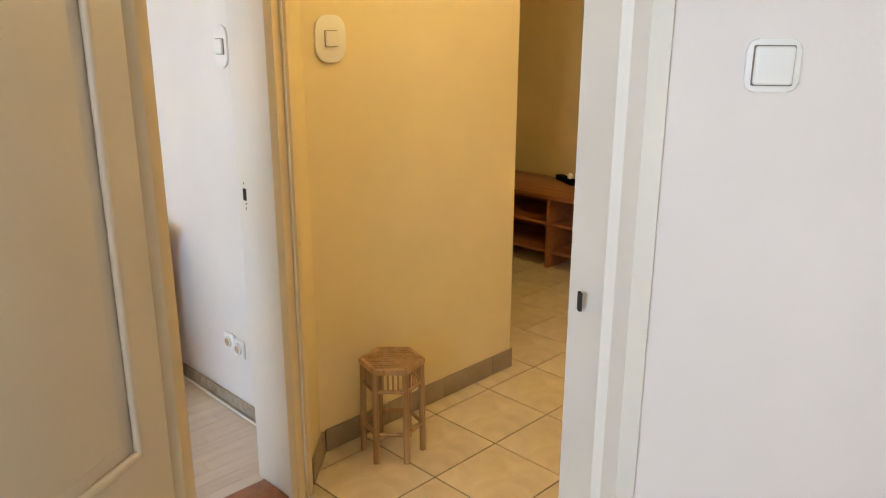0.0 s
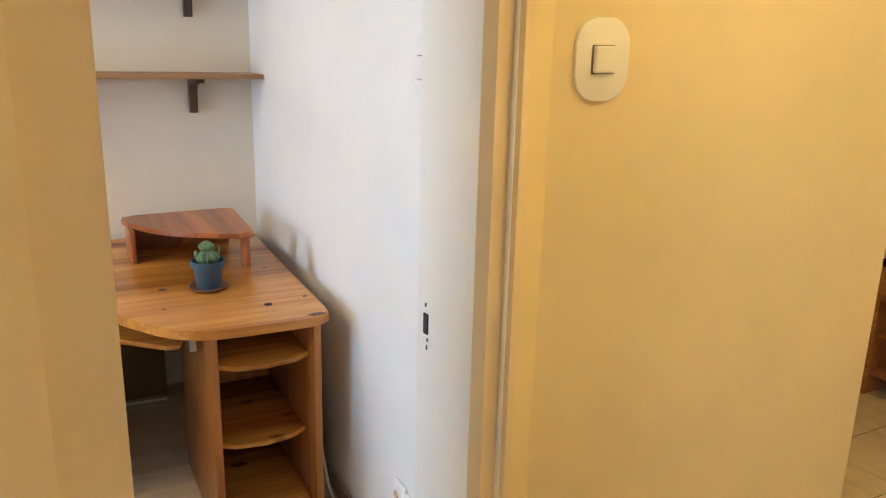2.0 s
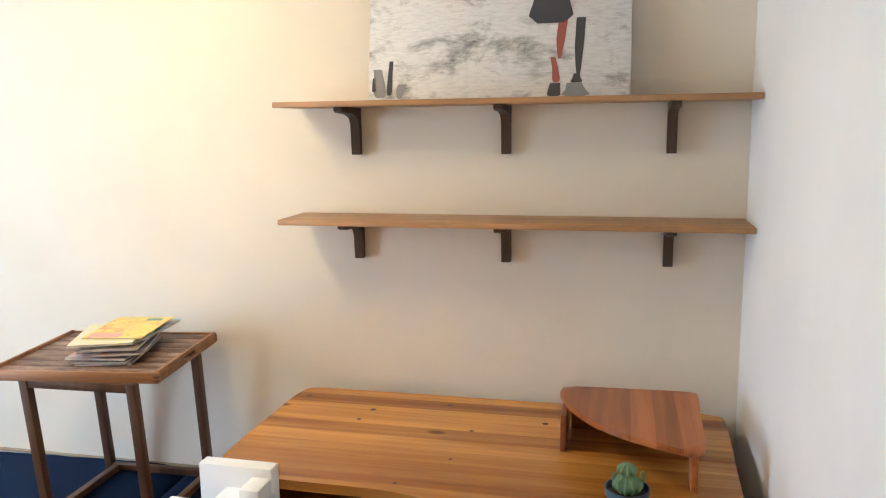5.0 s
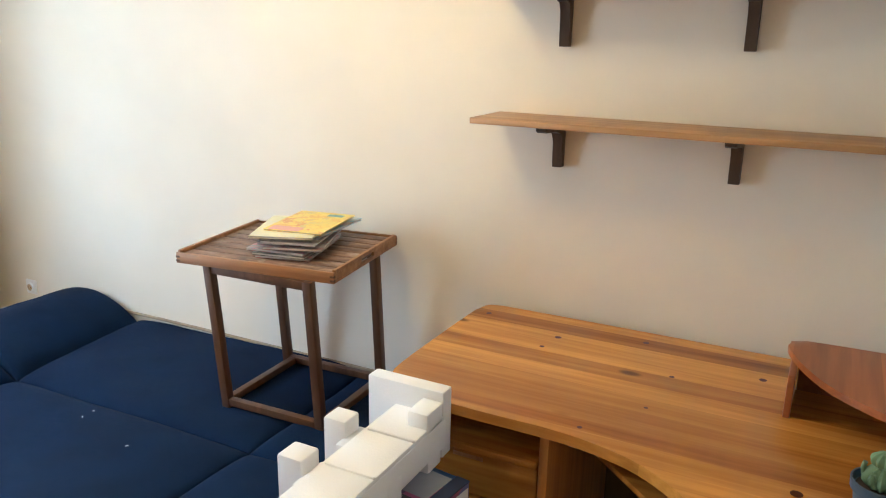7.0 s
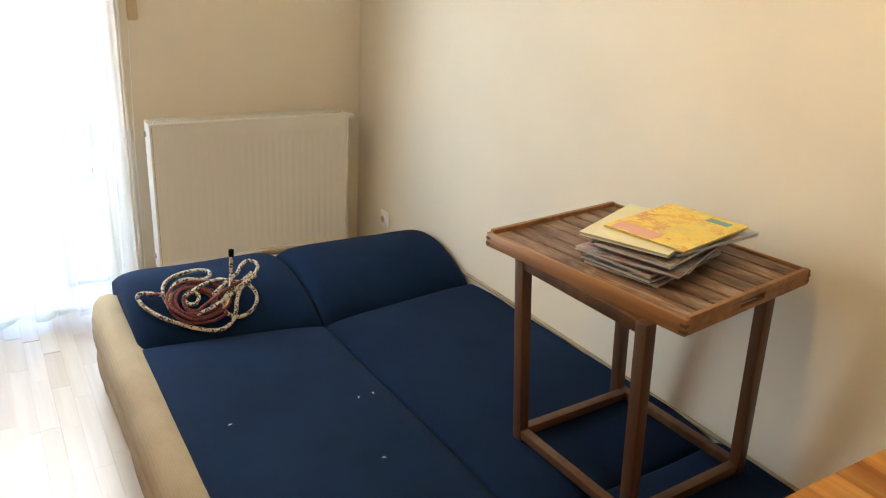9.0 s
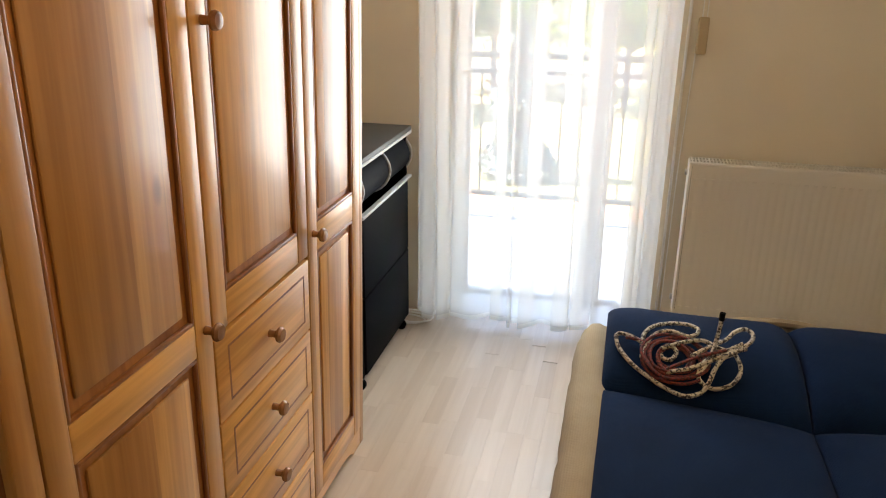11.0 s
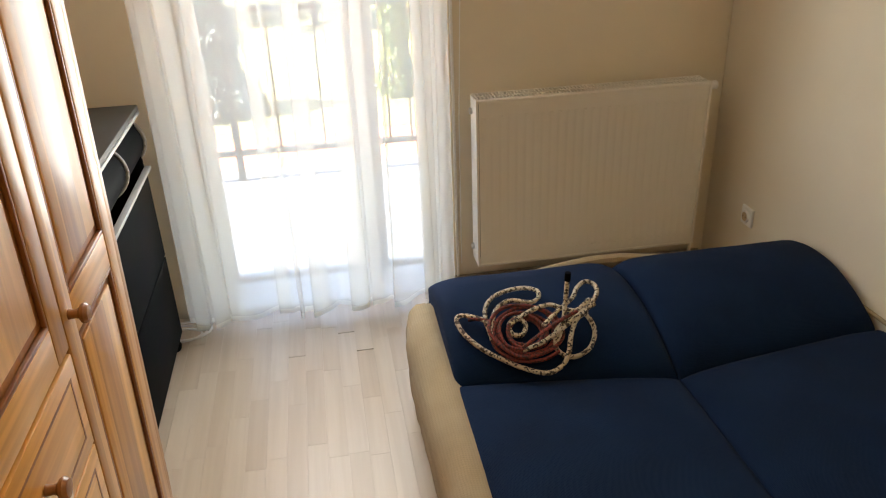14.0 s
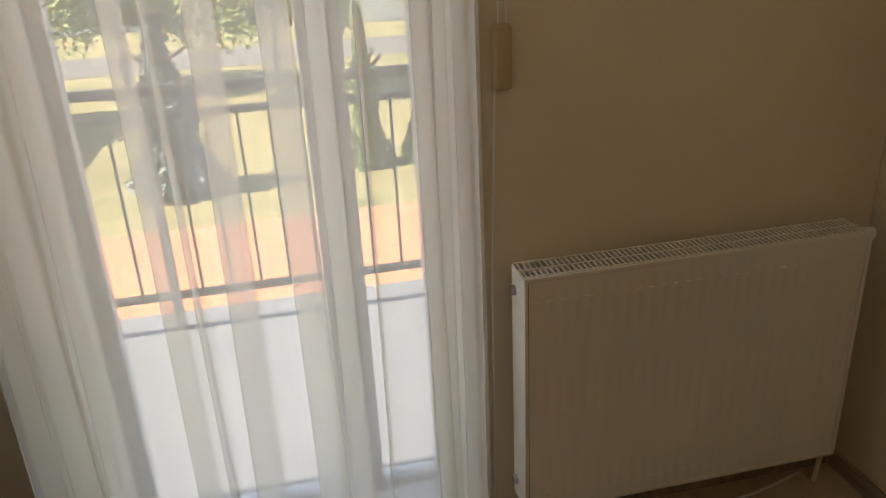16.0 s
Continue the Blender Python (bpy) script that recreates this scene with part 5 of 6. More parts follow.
for k, cols in enumerate(COVERS):
    th = 0.0085 if k < 9 else 0.005
    lab = "yellow illustrated magazine on top of the pile" if k == 9 else "worn colour magazine in a pile on the tray"
    mg = thing("magazine", lab, "magazine", pose(-0.388 + rnd.uniform(-0.022, 0.022), 4.405 + rnd.uniform(-0.045, 0.045), zt, 0, 0, 11 + rnd.uniform(-15, 15) * (k < 9)), "pile of magazines")
    sx_, sy_, turn_ = SLID.get(k, (0, 0, 0))
    mg.matrix_world = pose(sx_, sy_, 0) @ mg.matrix_world @ pose(0, 0, 0, 0, 0, turn_)
    wd, dp = 0.108 + rnd.uniform(-0.010, 0.006), 0.158 + rnd.uniform(-0.014, 0.008)
    part("page_block", box(-wd + 0.002, wd - 0.002, -dp + 0.002, dp - 0.002, 0.0012, th - 0.0012), PAPER, mg, "", False)
    cm = patchy("magazine_cover", [cols[0], cols[1], cols[2], cols[0]] if k < 9 else [(0.80, 0.58, 0.05), (0.82, 0.60, 0.06), (0.84, 0.66, 0.12), (0.66, 0.28, 0.06), (0.80, 0.60, 0.08), (0.82, 0.64, 0.10), (0.62, 0.50, 0.20)], 34.0, 0.3)
    part("front_cover", box(-wd, wd, -dp, dp, th - 0.0011, th, 0.0004), cm, mg, "", False)
    part("back_cover", box(-wd, wd, -dp, dp, 0.0, 0.0011, 0.0004), cm, mg, "", False)
    if k == 9:
        part("printed_patch", box(-wd + 0.015, 0.02, -dp + 0.008, -0.09, th, th + 0.0005), plain("pink_paper", (0.75, 0.42, 0.38), 0.5), mg)
        part("printed_patch", box(0.02, 0.08, 0.095, 0.125, th, th + 0.0005), plain("teal_paper", (0.2, 0.4, 0.42), 0.5), mg)
    zt += th + 0.0006

# ---- wardrobe ----
WX0, WX1, WY = -1.650, -0.135, 2.535
ward = thing("wardrobe", "orange pine wardrobe with panelled doors and four drawers", "wardrobe", pose(WX1, WY, 0, -1.5))
WL = WX1 - WX0


def wx_(x):
    return x - WX1


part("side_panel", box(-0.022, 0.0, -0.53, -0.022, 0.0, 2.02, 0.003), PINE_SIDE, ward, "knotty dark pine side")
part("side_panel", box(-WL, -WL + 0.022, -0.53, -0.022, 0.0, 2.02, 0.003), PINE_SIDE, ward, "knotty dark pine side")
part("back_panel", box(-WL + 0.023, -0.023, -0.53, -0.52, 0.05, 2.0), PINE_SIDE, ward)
for y, z, r in ((2.468, 1.413, 0.011), (2.501, 1.113, 0.010), (2.345, 0.978, 0.016), (2.455, 0.937, 0.011), (2.234, 0.94, 0.014), (2.42, 0.52, 0.013), (2.30, 1.62, 0.012), (2.49, 1.75, 0.010), (2.36, 0.30, 0.012)):
    bm = lathe([(0.003, 0.0), (r, 0.0006), (0.6 * r, 0.0010), (0.002, 0.0010)], 14, None, (0, 0, 0), "x")
    bmesh.ops.transform(bm, matrix=Matrix(((1, 0, 0, -0.0002), (0, 0.8, 0, y - WY - 0.026 * z), (0, 0.25, 1.25, z), (0, 0, 0, 1))), verts=bm.verts)
    part("knot", bm, KNOT, ward, "dark knot")
part("carcass_top", box(-WL - 0.02, 0.02, -0.535, 0.02, 2.021, 2.05, 0.008), PINE_X, ward, "moulded top board")
part("carcass_floor", box(-WL + 0.023, -0.023, -0.519, -0.03, 0.07, 0.088), PINE_X, ward)
part("front_post", box(-0.052, 0.001, -0.0215, 0.0, 0.0, 2.02, 0.003), PINE, ward, "squared corner post")
part("front_post", box(-WL - 0.001, -WL + 0.030, -0.0215, 0.0, 0.0, 2.02, 0.003), PINE, ward, "squared corner post")
# scalloped plinth
pl = [(-0.053, 0.0), (-0.10, 0.0), (-0.13, 0.025), (-0.20, 0.035), (-0.5, 0.037), (-WL + 0.20, 0.035), (-WL + 0.13, 0.025), (-WL + 0.10, 0.0), (-WL + 0.031, 0.0), (-WL + 0.031, 0.072), (-0.053, 0.072)]
bm = prism(pl, 0.001, 0.02, 0.002)
bmesh.ops.transform(bm, matrix=Matrix(((1, 0, 0, 0), (0, 0, -1, 0), (0, 1, 0, 0), (0, 0, 0, 1))), verts=bm.verts)
part("plinth", bm, PINE_X, ward, "cut-out plinth")


def knob(x, z, parent):
    bm = lathe([(0.010, 0.0), (0.0085, 0.012), (0.010, 0.018), (0.0185, 0.024), (0.020, 0.030), (0.016, 0.037), (0.004, 0.0385)], 20, None, (x, 0.004, z), "y")
    part("knob", bm, KNOB, parent, "turned wooden knob")


def framed_door(x0, x1, z0, z1, cuts, knobs):
    """A frame-and-panel door; cuts: heights (low, high) of the middle rails."""
    st, y0_, y1_ = 0.062, -0.020, 0.003
    d = part("door", box(x0, x0 + st, y0_, y1_, z0, z1, 0.004), PINE, ward, "panelled pine door")
    part("stile", box(x1 - st, x1, y0_, y1_, z0, z1, 0.004), PINE, d)
    rails = [(z0, z0 + 0.08)] + cuts + [(z1 - 0.08, z1)]
    for a, b in rails:
        part("rail", box(x0 + st, x1 - st, y0_, y1_ - 0.001, a, b, 0.004), PINE_X, d)
    for (_, a), (b, _) in zip(rails, rails[1:]):
        # recess painted darker, as shade round the raised panel
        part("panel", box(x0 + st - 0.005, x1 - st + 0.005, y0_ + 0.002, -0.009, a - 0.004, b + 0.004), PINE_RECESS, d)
        part("raised_panel", box(x0 + st + 0.030, x1 - st - 0.030, -0.010, -0.002, a + 0.030, b - 0.030, 0.005, 2), PINE, d)
        for c, e, f, g in ((x0 + st, x0 + st + 0.010, a, b), (x1 - st - 0.010, x1 - st, a, b), (x0 + st, x1 - st, b - 0.010, b), (x0 + st, x1 - st, a, a + 0.010)):
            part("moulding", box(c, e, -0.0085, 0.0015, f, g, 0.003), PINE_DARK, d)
    for x, z in knobs:
        knob(x, z, d)


framed_door(wx_(-0.688), -0.054, 0.076, 2.005, [(0.880, 0.955)], [(wx_(-0.660), 0.928)])
framed_door(wx_(-1.198), wx_(-0.693), 0.895, 2.005, [], [(wx_(-0.735), 1.545)])
framed_door(wx_(-1.617), wx_(-1.203), 0.076, 2.005, [(0.885, 0.970)], [(wx_(-1.232), 0.948)])
zd = 0.076
for z1 in (0.262, 0.468, 0.674, 0.890):
    d = part("drawer", box(wx_(-1.198), wx_(-0.693), -0.020, 0.003, zd, z1 - 0.005, 0.004), PINE_X, ward, "pine drawer front")
    for a, b, c, e in ((-1.165, -0.745, zd + 0.035, zd + 0.041), (-1.165, -0.745, z1 - 0.046, z1 - 0.040), (-1.165, -1.159, zd + 0.035, z1 - 0.040), (-0.751, -0.745, zd + 0.035, z1 - 0.040)):
        # thin dark strip laid on the front, painting a groove's shade
        part("groove", box(wx_(a), wx_(b), 0.0022, 0.0036, c, e), PINE_DARK, d)
    part("drawer_box", box(wx_(-1.19), wx_(-0.72), -0.45, -0.0205, zd + 0.01, z1 - 0.03), PINE_SIDE, d)
    knob(wx_(-0.945), (zd + z1) / 2, d)
    zd = z1

# ---- black cabinet beyond the wardrobe ----
cab = thing("black_cabinet", "black rolling cabinet with a grey top, rounded front and grey edging", "cabinet", pose(-2.27, 2.23, 0))
part("top", box(-0.33, 0.33, -0.225, 0.225, 0.962, 0.982, 0.003), GREYTOP, cab, "dark grey top board")
for x in (-0.325, 0.305):
    part("side_panel", box(x, x + 0.02, -0.22, 0.205, 0.07, 0.961, 0.003), BLACK, cab)
part("back_panel", box(-0.304, 0.304, -0.22, -0.21, 0.07, 0.96), BLACK, cab)
part("shelf", box(-0.304, 0.304, -0.209, 0.20, 0.40, 0.418), BLACK, cab)
part("bottom", box(-0.304, 0.304, -0.209, 0.20, 0.07, 0.09), BLACK, cab)
drum = [(0.10 + 0.125 * math.cos(a) , 0.86 + 0.10 * math.sin(a)) for a in [radians(d) for d in range(-90, 91, 15)]]
bm = prism([(y, z) for y, z in drum] + [(-0.2, 0.96), (-0.2, 0.76)], -0.303, 0.303, 0.0)
bmesh.ops.transform(bm, matrix=Matrix(((0, 0, 1, 0), (1, 0, 0, 0), (0, 1, 0, 0), (0, 0, 0, 1))), verts=bm.verts)
part("rounded_front", bm, BLACK, cab)
for x in (-0.315, 0.0, 0.327):
    part("edging", tube([(x, 0.10 + 0.128 * math.cos(a), 0.86 + 0.103 * math.sin(a)) for a in [radians(d) for d in range(-90, 91, 10)]], 0.006, 8), PIPING, cab, "curved grey edging")
for z in (0.957, 0.757):
    part("edging", box(-0.33, 0.33, 0.205, 0.2265, z - 0.008, z + 0.004, 0.002), PIPING, cab, "grey edging strip")
part("lower_door", box(-0.303, 0.303, 0.20, 0.215, 0.42, 0.745, 0.003), BLACK, cab)
part("lower_door", box(-0.303, 0.303, 0.20, 0.215, 0.08, 0.412, 0.003), BLACK, cab)
for x in (-0.29, 0.29):
    for y in (-0.18, 0.18):
        c = part("castor", lathe([(0.020, -0.010), (0.024, -0.008), (0.024, 0.008), (0.020, 0.010)], 16, None, (x, y, 0.025), "x"), BLACK, cab)
        part("fork", box(x - 0.014, x + 0.014, y - 0.01, y + 0.01, 0.040, 0.0695), STEEL, c)

# ---- hall: stool, lamps, low shelf ----
stool = thing("bamboo_stool", "small hexagonal bamboo stool with a slatted seat", "stool", pose(2.083, 2.345, 0, 0, 0, -45))
R = 0.128
hexa = [(R * math.cos(radians(60 * k)), R * math.sin(radians(60 * k))) for k in range(6)]
for k in range(6):
    a, b = Vector((*hexa[k], 0)), Vector((*hexa[(k + 1) % 6], 0))
    i, j = a * 0.84, b * 0.84
    part("seat_rim", prism([(a.x, a.y), (b.x, b.y), (j.x, j.y), (i.x, i.y)], 0.372, 0.396, 0.005, 2), BAMBOO, stool)
    p = a * 0.90
    part("leg", tube([(p.x * 1.02, p.y * 1.02, 0.0), (p.x, p.y, 0.2), (p.x * 0.97, p.y * 0.97, 0.3715)], 0.0125, 10), BAMBOO, stool)
    q = b * 0.90
    for z in (0.12, 0.30):
        part("stretcher", tube([(p.x, p.y, z), (q.x, q.y, z)], 0.008, 8), BAMBOO, stool)
    for s in (0.25, 0.42, 0.58, 0.75):
        m_ = p.lerp(q, s)
        part("spindle", tube([(m_.x, m_.y, 0.30), (m_.x, m_.y, 0.372)], 0.0045, 6), BAMBOO, stool)
for k in range(-5, 6):
    y = k * 0.0175
    half = 0.84 * R - abs(y) / math.tan(radians(60)) - 0.002
    part("slat", box(-half, half, y - 0.0050, y + 0.0050, 0.382, 0.391, 0.002), BAMBOO, stool)
# near-black disc below the slats, painting the shade in their slots
part("seat_support", lathe([(0.10, 0.372), (0.10, 0.375)], 6), DARK, stool)


def ceiling_lamp(m):
    t = thing("ceiling_lamp", "round glowing ceiling lamp with a white base", "ceiling lamp", m)
    part("base", lathe([(0.07, -0.02), (0.075, 0.0)], 24), PLASTIC, t)
    part("stem", lathe([(0.012, -0.06), (0.012, -0.02)], 12), PLASTIC, t)
    part("shade", lathe([(0.10, -0.075), (0.12, -0.068), (0.10, -0.06)], 24), BULB, t, "lit glass disc")
    return t


ceiling_lamp(pose(2.35, 1.62, TOP))
ceiling_lamp(pose(4.05, 1.9, TOP))
ceiling_lamp(pose(-0.25, 3.70, TOP))

tv = thing("low_shelf_unit", "low cherry-coloured shelf unit with open compartments", "shelf unit", pose(4.42, 2.62, 0))
part("top", prism([(0.0, -0.02), (0.54, -0.02), (0.54, 1.78), (0.0, 1.78), (-0.03, 1.72), (-0.035, 0.88), (-0.03, 0.04)], 0.495, 0.524, 0.006), TVWOOD, tv)
for y in (0.0, 0.745, 1.745):
    part("upright", box(0.0, 0.50, y, y + 0.03, 0.0, 0.4945, 0.003), TVWOOD, tv)
for a, b in ((0.031, 0.744), (0.776, 1.744)):
    for z in (0.10, 0.30):
        part("shelf", box(0.02, 0.495, a, b, z, z + 0.022, 0.003), TVWOOD, tv)
part("back_panel", box(0.496, 0.505, 0.031, 1.744, 0.08, 0.494), TVWOOD, tv)
strip = thing("power_strip", "black power strip with a white plug lying on the low shelf", "power strip", pose(4.84, 3.54, 0.524, 0, 0, 62))
part("body", box(-0.13, 0.13, -0.03, 0.03, 0.0, 0.04, 0.008), BLACK, strip)
part("plug", lathe([(0.018, 0.04), (0.020, 0.06), (0.014, 0.075)], 14, None, (-0.05, 0, 0)), PLASTIC, strip, "white plug")
part("lead", tube(spline([(0.13, 0, 0.02), (0.17, 0.01, 0.01), (0.19, 0.06, 0.006)], 6), 0.004, 6), PLASTIC, strip)

side = thing("wooden_cabinet", "orange-brown wooden cabinet against the wall", "cabinet", pose(1.86, 0.22, 0, 0, 0, -54.8))
part("cabinet_body", box(-0.03, 0.32, -0.48, -0.14, 0.0, 0.90, 0.004), TVWOOD, side)
part("cabinet_top", box(-0.05, 0.33, -0.50, -0.13, 0.901, 0.925, 0.004), TVWOOD, side)
part("cabinet_door", box(-0.02, 0.31, -0.495, -0.4805, 0.05, 0.88, 0.004), TVWOOD, side)

# ---- outside ----
structure("balcony_floor", box(-4.70, -3.20, 0.5, 6.5, -0.20, -0.035), BALCONY_TILE, "pale grey balcony slab, open shade put into its colour", "balcony")
IRON = plain("dark_green_iron", (0.05, 0.055, 0.05), 0.5)
rail = thing("balcony_railing", "dark iron balcony railing with slender bars", "railing", pose(-4.50, 3.0, -0.035))
for z, t in ((1.127, 0.022), (1.019, 0.016), (0.178, 0.016)):
    part("rail", box(-0.018, 0.018, -2.4, 3.4, z - t, z + t, 0.003), IRON, rail)
for k in range(42):
    y = -2.35 + 0.135 * k
    part("bar", box(-0.006, 0.006, y - 0.006, y + 0.006, 0.1945, 1.0025), IRON, rail)
for y in (-2.38, -0.45, 1.0, 3.38):
    part("post", box(-0.02, 0.02, y - 0.02, y + 0.02, 0.0, 1.104, 0.003), IRON, rail)


def ground_mat():
    m, nt, b = mat("dry_grass", 0.95)
    v = coords(nt)
    col = ramp(nt, noise_fac(nt, v, 0.35, 5), [(0.35, (0.16, 0.15, 0.06)), (0.5, (0.26, 0.23, 0.11)), (0.65, (0.10, 0.13, 0.04))])
    nt.links.new(mix(nt, 0.3, col, ramp(nt, noise_fac(nt, v, 12.0, 4), [(0.3, (0.05, 0.06, 0.02)), (0.7, (0.3, 0.27, 0.14))])), b.inputs["Base Color"])
    return m


structure("ground", box(-400, 400, -400, 400, -3.5, -3.05), ground_mat(), "sunlit dry lawn below the balcony", "ground")
structure("terrace", box(-11.6, -8.6, -3, 12, -3.04, -2.0), TERRACOTTA, "terracotta roof terrace below the balcony", "terrace")
structure("outer_wall", box(-3.19, -3.05, -6, YS - 0.13, -3.4, 3.0), WHITE_WALL, "pale outer wall of the house", "wall")
structure("road", box(-40, -34, -80, 80, -3.049, -3.03), paint("asphalt", (0.12, 0.12, 0.12), 0.9), "grey street beyond the garden", "road")

NEEDLE = plain("blue_spruce_needles", (0.22, 0.27, 0.26), 0.8, 0, 9, 0.5)
LEAFG = plain("sunny_leaves", (0.24, 0.30, 0.09), 0.8, 0, 6, 0.5)
HEDGE = plain("cypress_leaves", (0.20, 0.28, 0.08), 0.8, 0, 6, 0.5)
BARK = plain("bark", (0.10, 0.07, 0.05), 0.9)


def spray(shape, n, size, seed):
    """A crown of many small leaf clumps; shape(rnd) gives each one's place."""
    r = random.Random(seed)
    verts, faces = [], []
    for _ in range(n):
        c = Vector(shape(r))
        u = Vector((r.uniform(-1, 1), r.uniform(-1, 1), r.uniform(-1, 1))).normalized() * size * r.uniform(0.5, 1.3)
        w_ = u.cross(Vector((r.uniform(-1, 1), r.uniform(-1, 1), r.uniform(-1, 1)))).normalized() * size * r.uniform(0.3, 0.7)
        k = len(verts)
        verts += [c - u, c + w_, c + u, c - w_]
        faces.append((k, k + 1, k + 2, k + 3))
    bm = bmesh.new()
    me = bpy.data.meshes.new("tmp")
    me.from_pydata(verts, [], faces)
    bm.from_mesh(me)
    bpy.data.meshes.remove(me)
    return bm


def tree(label, x, y, h, crown, seed, material, size, n=2200, low=0.15):
    t = thing("tree", label, "tree", pose(x, y, -3.06))
    part("trunk", tube([(0, 0, 0), (0.05, 0.02, h * 0.4), (0, 0, h * 0.9)], 0.12, 8), BARK, t)
    r = random.Random(seed)
    for k in range(6):
        a, z = r.uniform(0, 6.28), h * r.uniform(0.3, 0.75)
        part("limb", tube([(0, 0, z), (math.cos(a) * crown * 0.35, math.sin(a) * crown * 0.35, z + 0.3), (math.cos(a) * crown * 0.7, math.sin(a) * crown * 0.7, z + 0.5)], 0.04, 6), BARK, t)

    def cone(q):
        z = low + (1 - low) * q.random() ** 1.4
        rad = crown * (1 - z) ** 0.8 * (0.55 + 0.45 * q.random()) * (0.8 + 0.2 * math.sin(14 * z))
        a = q.uniform(0, 6.28)
        return (rad * math.cos(a), rad * math.sin(a), h * z - 0.3 * rad)

    def dome(q):
        a, c = q.uniform(0, 6.28), q.uniform(-0.7, 1)
        rad = crown * (0.55 + 0.45 * q.random()) * (1 + 0.25 * math.sin(3 * a + 4 * c))
        s = math.sqrt(max(0, 1 - c * c))
        return (rad * s * math.cos(a), rad * s * math.sin(a), h * 0.62 + rad * 0.9 * c)

    part("crown", spray(dome if low > 0.3 else cone, n, size, seed), material, t)


tree("blue spruce in the garden", -17.0, 0.9, 3.6, 1.2, 1, NEEDLE, 0.11, 7000)
tree("leafy green tree in the garden", -27.0, 3.2, 5.5, 2.4, 2, LEAFG, 0.15, 8000, 0.4)
tree("slim green cypress in a row", -17.5, 4.9, 3.4, 0.6, 3, HEDGE, 0.10, 4000, 0.05)
tree("slim green cypress in a row", -17.5, 6.2, 3.6, 0.6, 4, HEDGE, 0.10, 4000, 0.05)
tree("slim green cypress in a row", -17.5, 7.5, 3.4, 0.6, 5, HEDGE, 0.10, 4000, 0.05)
tree("leafy green tree in the garden", -30.0, -2.0, 5.5, 2.6, 6, LEAFG, 0.15, 8000, 0.4)
tree("leafy green tree in the garden", -24.0, -5.5, 5.0, 2.2, 7, LEAFG, 0.15, 8000, 0.4)

HOUSE, ROOF, PANE_D = paint("pale_render", (0.68, 0.66, 0.62), 0.85), plain("red_brown_roof", (0.20, 0.11, 0.08), 0.8), plain("dark_pane", (0.06, 0.07, 0.08), 0.2)


def house(x, y, wd, dp, h, label):
    t = thing("house", label, "house", pose(x, y, -3.06))
    part("wall", box(-dp / 2, dp / 2, -wd / 2, wd / 2, 0, h), HOUSE, t)
    bm = prism([(-wd / 2 - 0.5, h), (wd / 2 + 0.5, h), (0, h + 2.6)], -dp / 2 - 0.5, dp / 2 + 0.5)
    bmesh.ops.transform(bm, matrix=Matrix(((0, 0, 1, 0), (1, 0, 0, 0), (0, 1, 0, 0), (0, 0, 0, 1))), verts=bm.verts)
    part("roof", bm, ROOF, t)
    for k in range(3):
        for z in (1.0, 3.8):
            yy = -wd / 2 + wd * (k + 0.5) / 3
            w_ = part("window", box(dp / 2 - 0.05, dp / 2 + 0.06, yy - 0.65, yy + 0.65, z, z + 1.4), PVC, t, "white window frame")
            for s in (-1, 1):
                part("pane", box(dp / 2 + 0.055, dp / 2 + 0.075, yy + s * 0.32 - 0.27, yy + s * 0.32 + 0.27, z + 0.08, z + 1.32), PANE_D, w_)


house(-52, 11, 12, 9, 6.2, "pale rendered house with a red-brown roof beyond the street")
house(-56, -8, 13, 9, 6.0, "pale rendered house with a red-brown roof beyond the street")
house(-22, -11, 9, 8, 5.5, "pale rendered neighbouring house")

# ---- floors laid in pieces ----
lam = structure("floor", box(XW, XE + 0.05, YS - 0.05, YN + 0.01, -0.13, -0.0065), LAMINATE, "light birch strip laminate floor", "floor")
SW = 0.0655
lr = random.Random(3)
meshes = {}
rest_v, rest_f = [], []


def strip_mesh(length):
    key = round(length, 2)
    if key not in meshes:
        bm_ = box(0, key - 0.0003, 0, SW - 0.0003, -0.0055, 0.0, 0.0003, 1)
        me = bpy.data.meshes.new("floor_strip")
        bm_.to_mesh(me)
        bm_.free()
        me.materials.append(LAMINATE)
        meshes[key] = me
    return meshes[key]


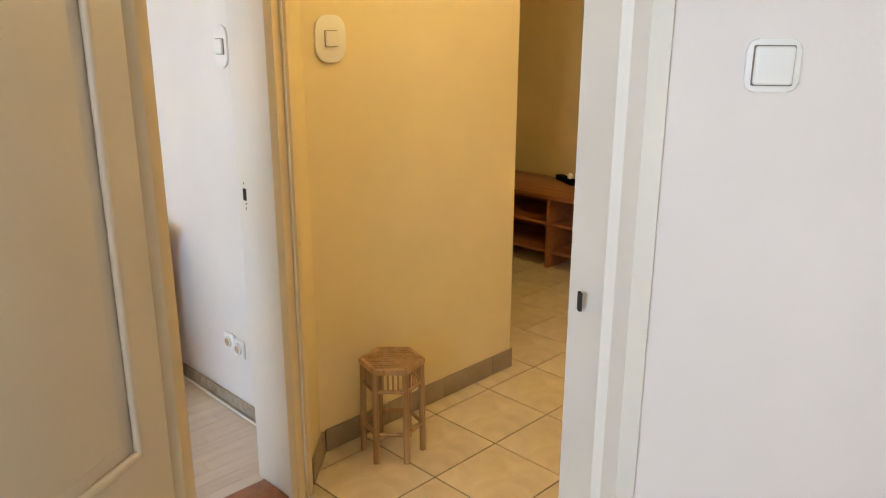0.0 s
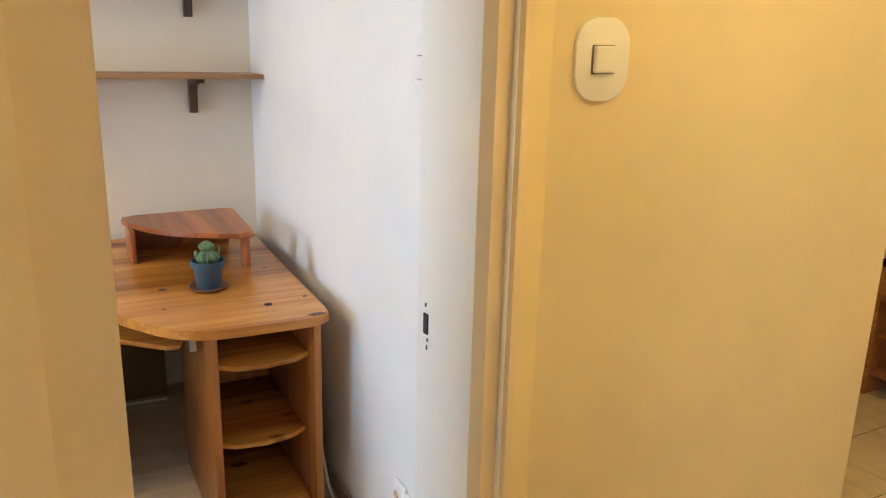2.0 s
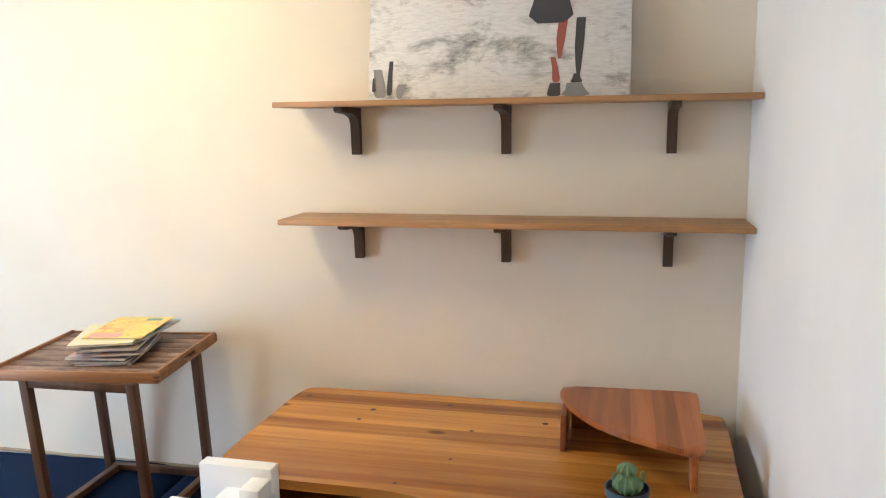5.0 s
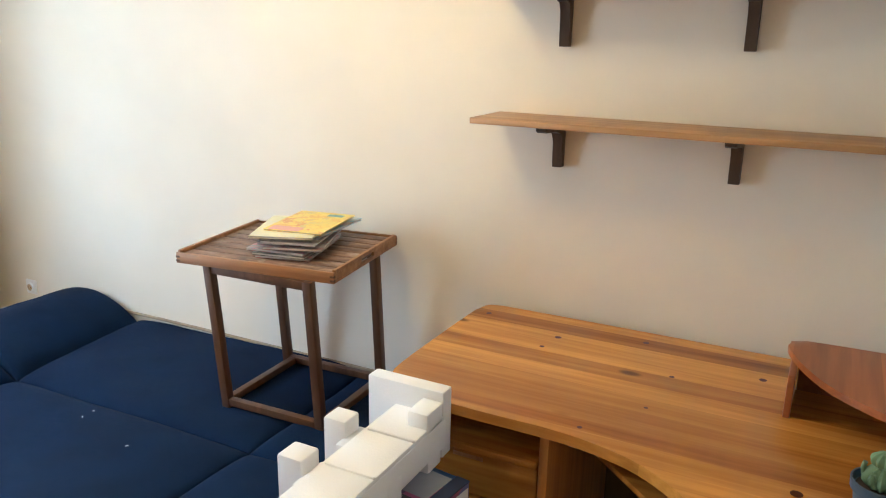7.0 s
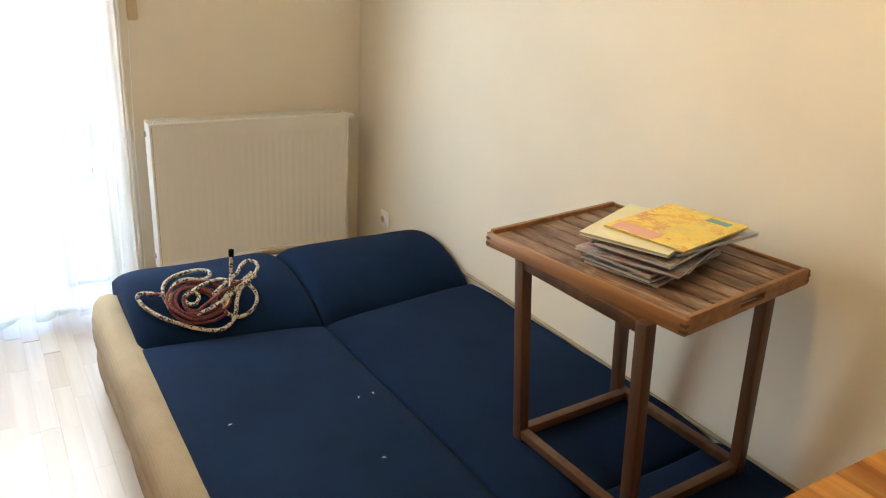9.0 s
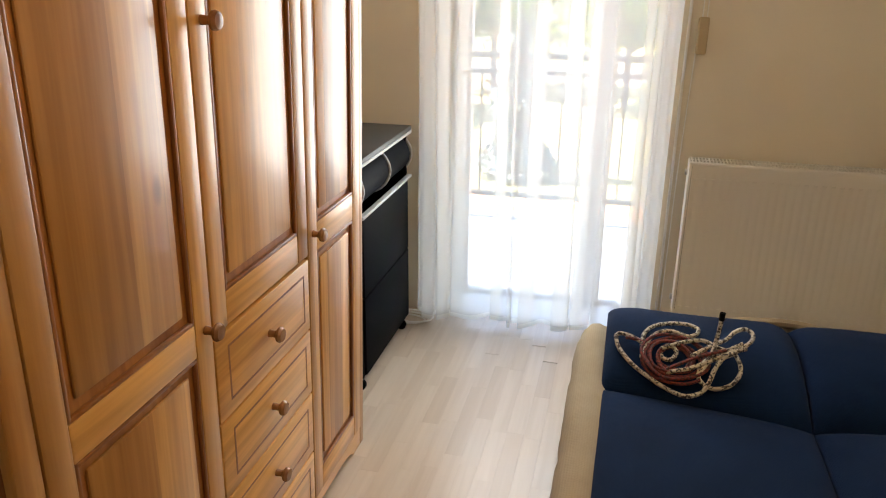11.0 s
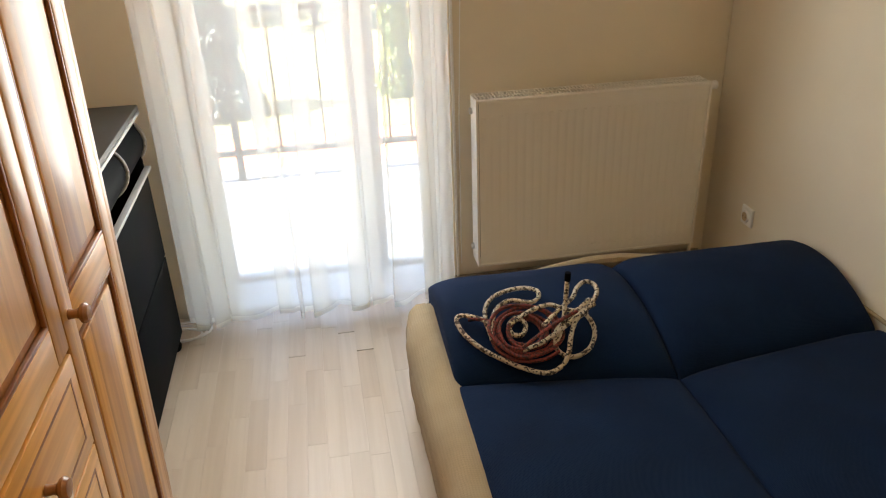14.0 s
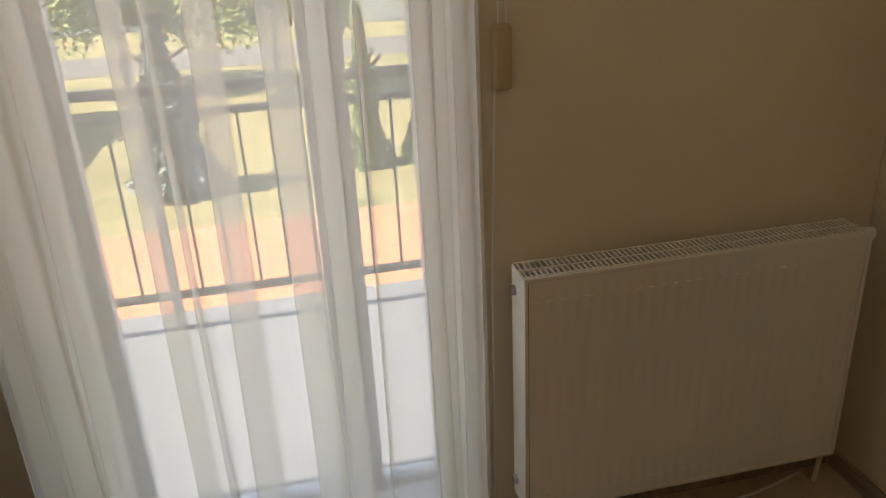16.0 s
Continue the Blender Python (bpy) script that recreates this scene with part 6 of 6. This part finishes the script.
rows_n = int((YN - YS) / SW)
for r in range(rows_n):
    y = YS + 0.01 + r * SW
    x = XW + 0.004 - lr.uniform(0, 0.3)
    while x < XE - 0.01:
        ln = lr.choice((0.30, 0.36, 0.42, 0.48))
        a, b = max(x, XW + 0.004), min(x + ln, XE - 0.004)
        if b - a > 0.02 and not (y < 2.44 and a > 0.05):
            if 2.40 < y < 3.42 and -2.7 < (a + b) / 2 < 0.6:
                ob = new("floor_strip", strip_mesh(b - a))
                ob.parent = lam
                ob.location = (a, y, 0)
            else:
                k = len(rest_v)
                rest_v += [(a, y, 0), (b - 0.001, y, 0), (b - 0.001, y + SW - 0.001, 0), (a, y + SW - 0.001, 0), (a, y, -0.0055), (b - 0.001, y, -0.0055), (b - 0.001, y + SW - 0.001, -0.0055), (a, y + SW - 0.001, -0.0055)]
                rest_f += [(k, k + 1, k + 2, k + 3), (k, k + 4, k + 5, k + 1), (k + 1, k + 5, k + 6, k + 2), (k + 2, k + 6, k + 7, k + 3), (k + 3, k + 7, k + 4, k)]
        x += ln
me = bpy.data.meshes.new("floor_strips")
me.from_pydata(rest_v, [], rest_f)
me.materials.append(LAMINATE)
ob = tagged(new("floor_strips", me), kind="stuff")
ob.parent = lam

hall = structure("floor_hall", box(0.70, 5.0, 0.22, 2.54, -0.12, -0.006), GROUT, "cream ceramic tile floor with dark joints", "floor")
structure("floor_living", box(3.0, 5.0, 2.542, 5.5, -0.12, -0.006), GROUT, "cream ceramic tile floor with dark joints", "floor")
TS = 0.341
bm = box(0, TS - 0.0055, 0, TS - 0.0055, -0.0055, 0.0, 0.0015, 1)
tm = bpy.data.meshes.new("floor_tile")
bm.to_mesh(tm)
bm.free()
tm.materials.append(TILE)
for i in range(-7, 7):
    for j in range(-6, 9):
        x, y = 2.748 + i * TS, 2.432 + j * TS
        inside = (y + TS < 2.54) or x > 2.95 or (x > 1.68 and y < 2.45)
        inside = inside and 0.817 * (x - 1.02) + 0.576 * (y - 1.85) > -0.22
        if inside and x < 4.98:
            ob = new("floor_tile", tm)
            ob.parent = hall
            ob.location = (x, y, 0)

sk = thing("skirting_tiles", "brown ceramic skirting tiles along the hall wall", "skirting", pose(1.86, 2.521, 0), kind="structure")
for k in range(4):
    a, b = 0.02 + k * 0.33, min(0.02 + (k + 1) * 0.33 - 0.003, 1.152)
    part("skirting_tile", box(a, b, -0.010, -0.0005, 0.001, 0.096, 0.002), SKIRT_TILE, sk)
part("skirting_tile", prism([(-0.155, -0.150), (0.004, -0.005), (0.014, -0.010), (-0.148, -0.160)], 0.001, 0.096, 0.001), SKIRT_TILE, sk)
part("skirting_tile", box(1.1455, 1.155, -0.009, 1.5, 0.001, 0.096, 0.002), SKIRT_TILE, sk)
sl = thing("skirting_tiles", "brown ceramic skirting tiles along the living room wall", "skirting", pose(5.0, 0.3, 0), kind="structure")
for k in range(15):
    part("skirting_tile", box(-0.010, -0.0005, k * 0.33, (k + 1) * 0.33 - 0.003, 0.001, 0.096, 0.002), SKIRT_TILE, sl)
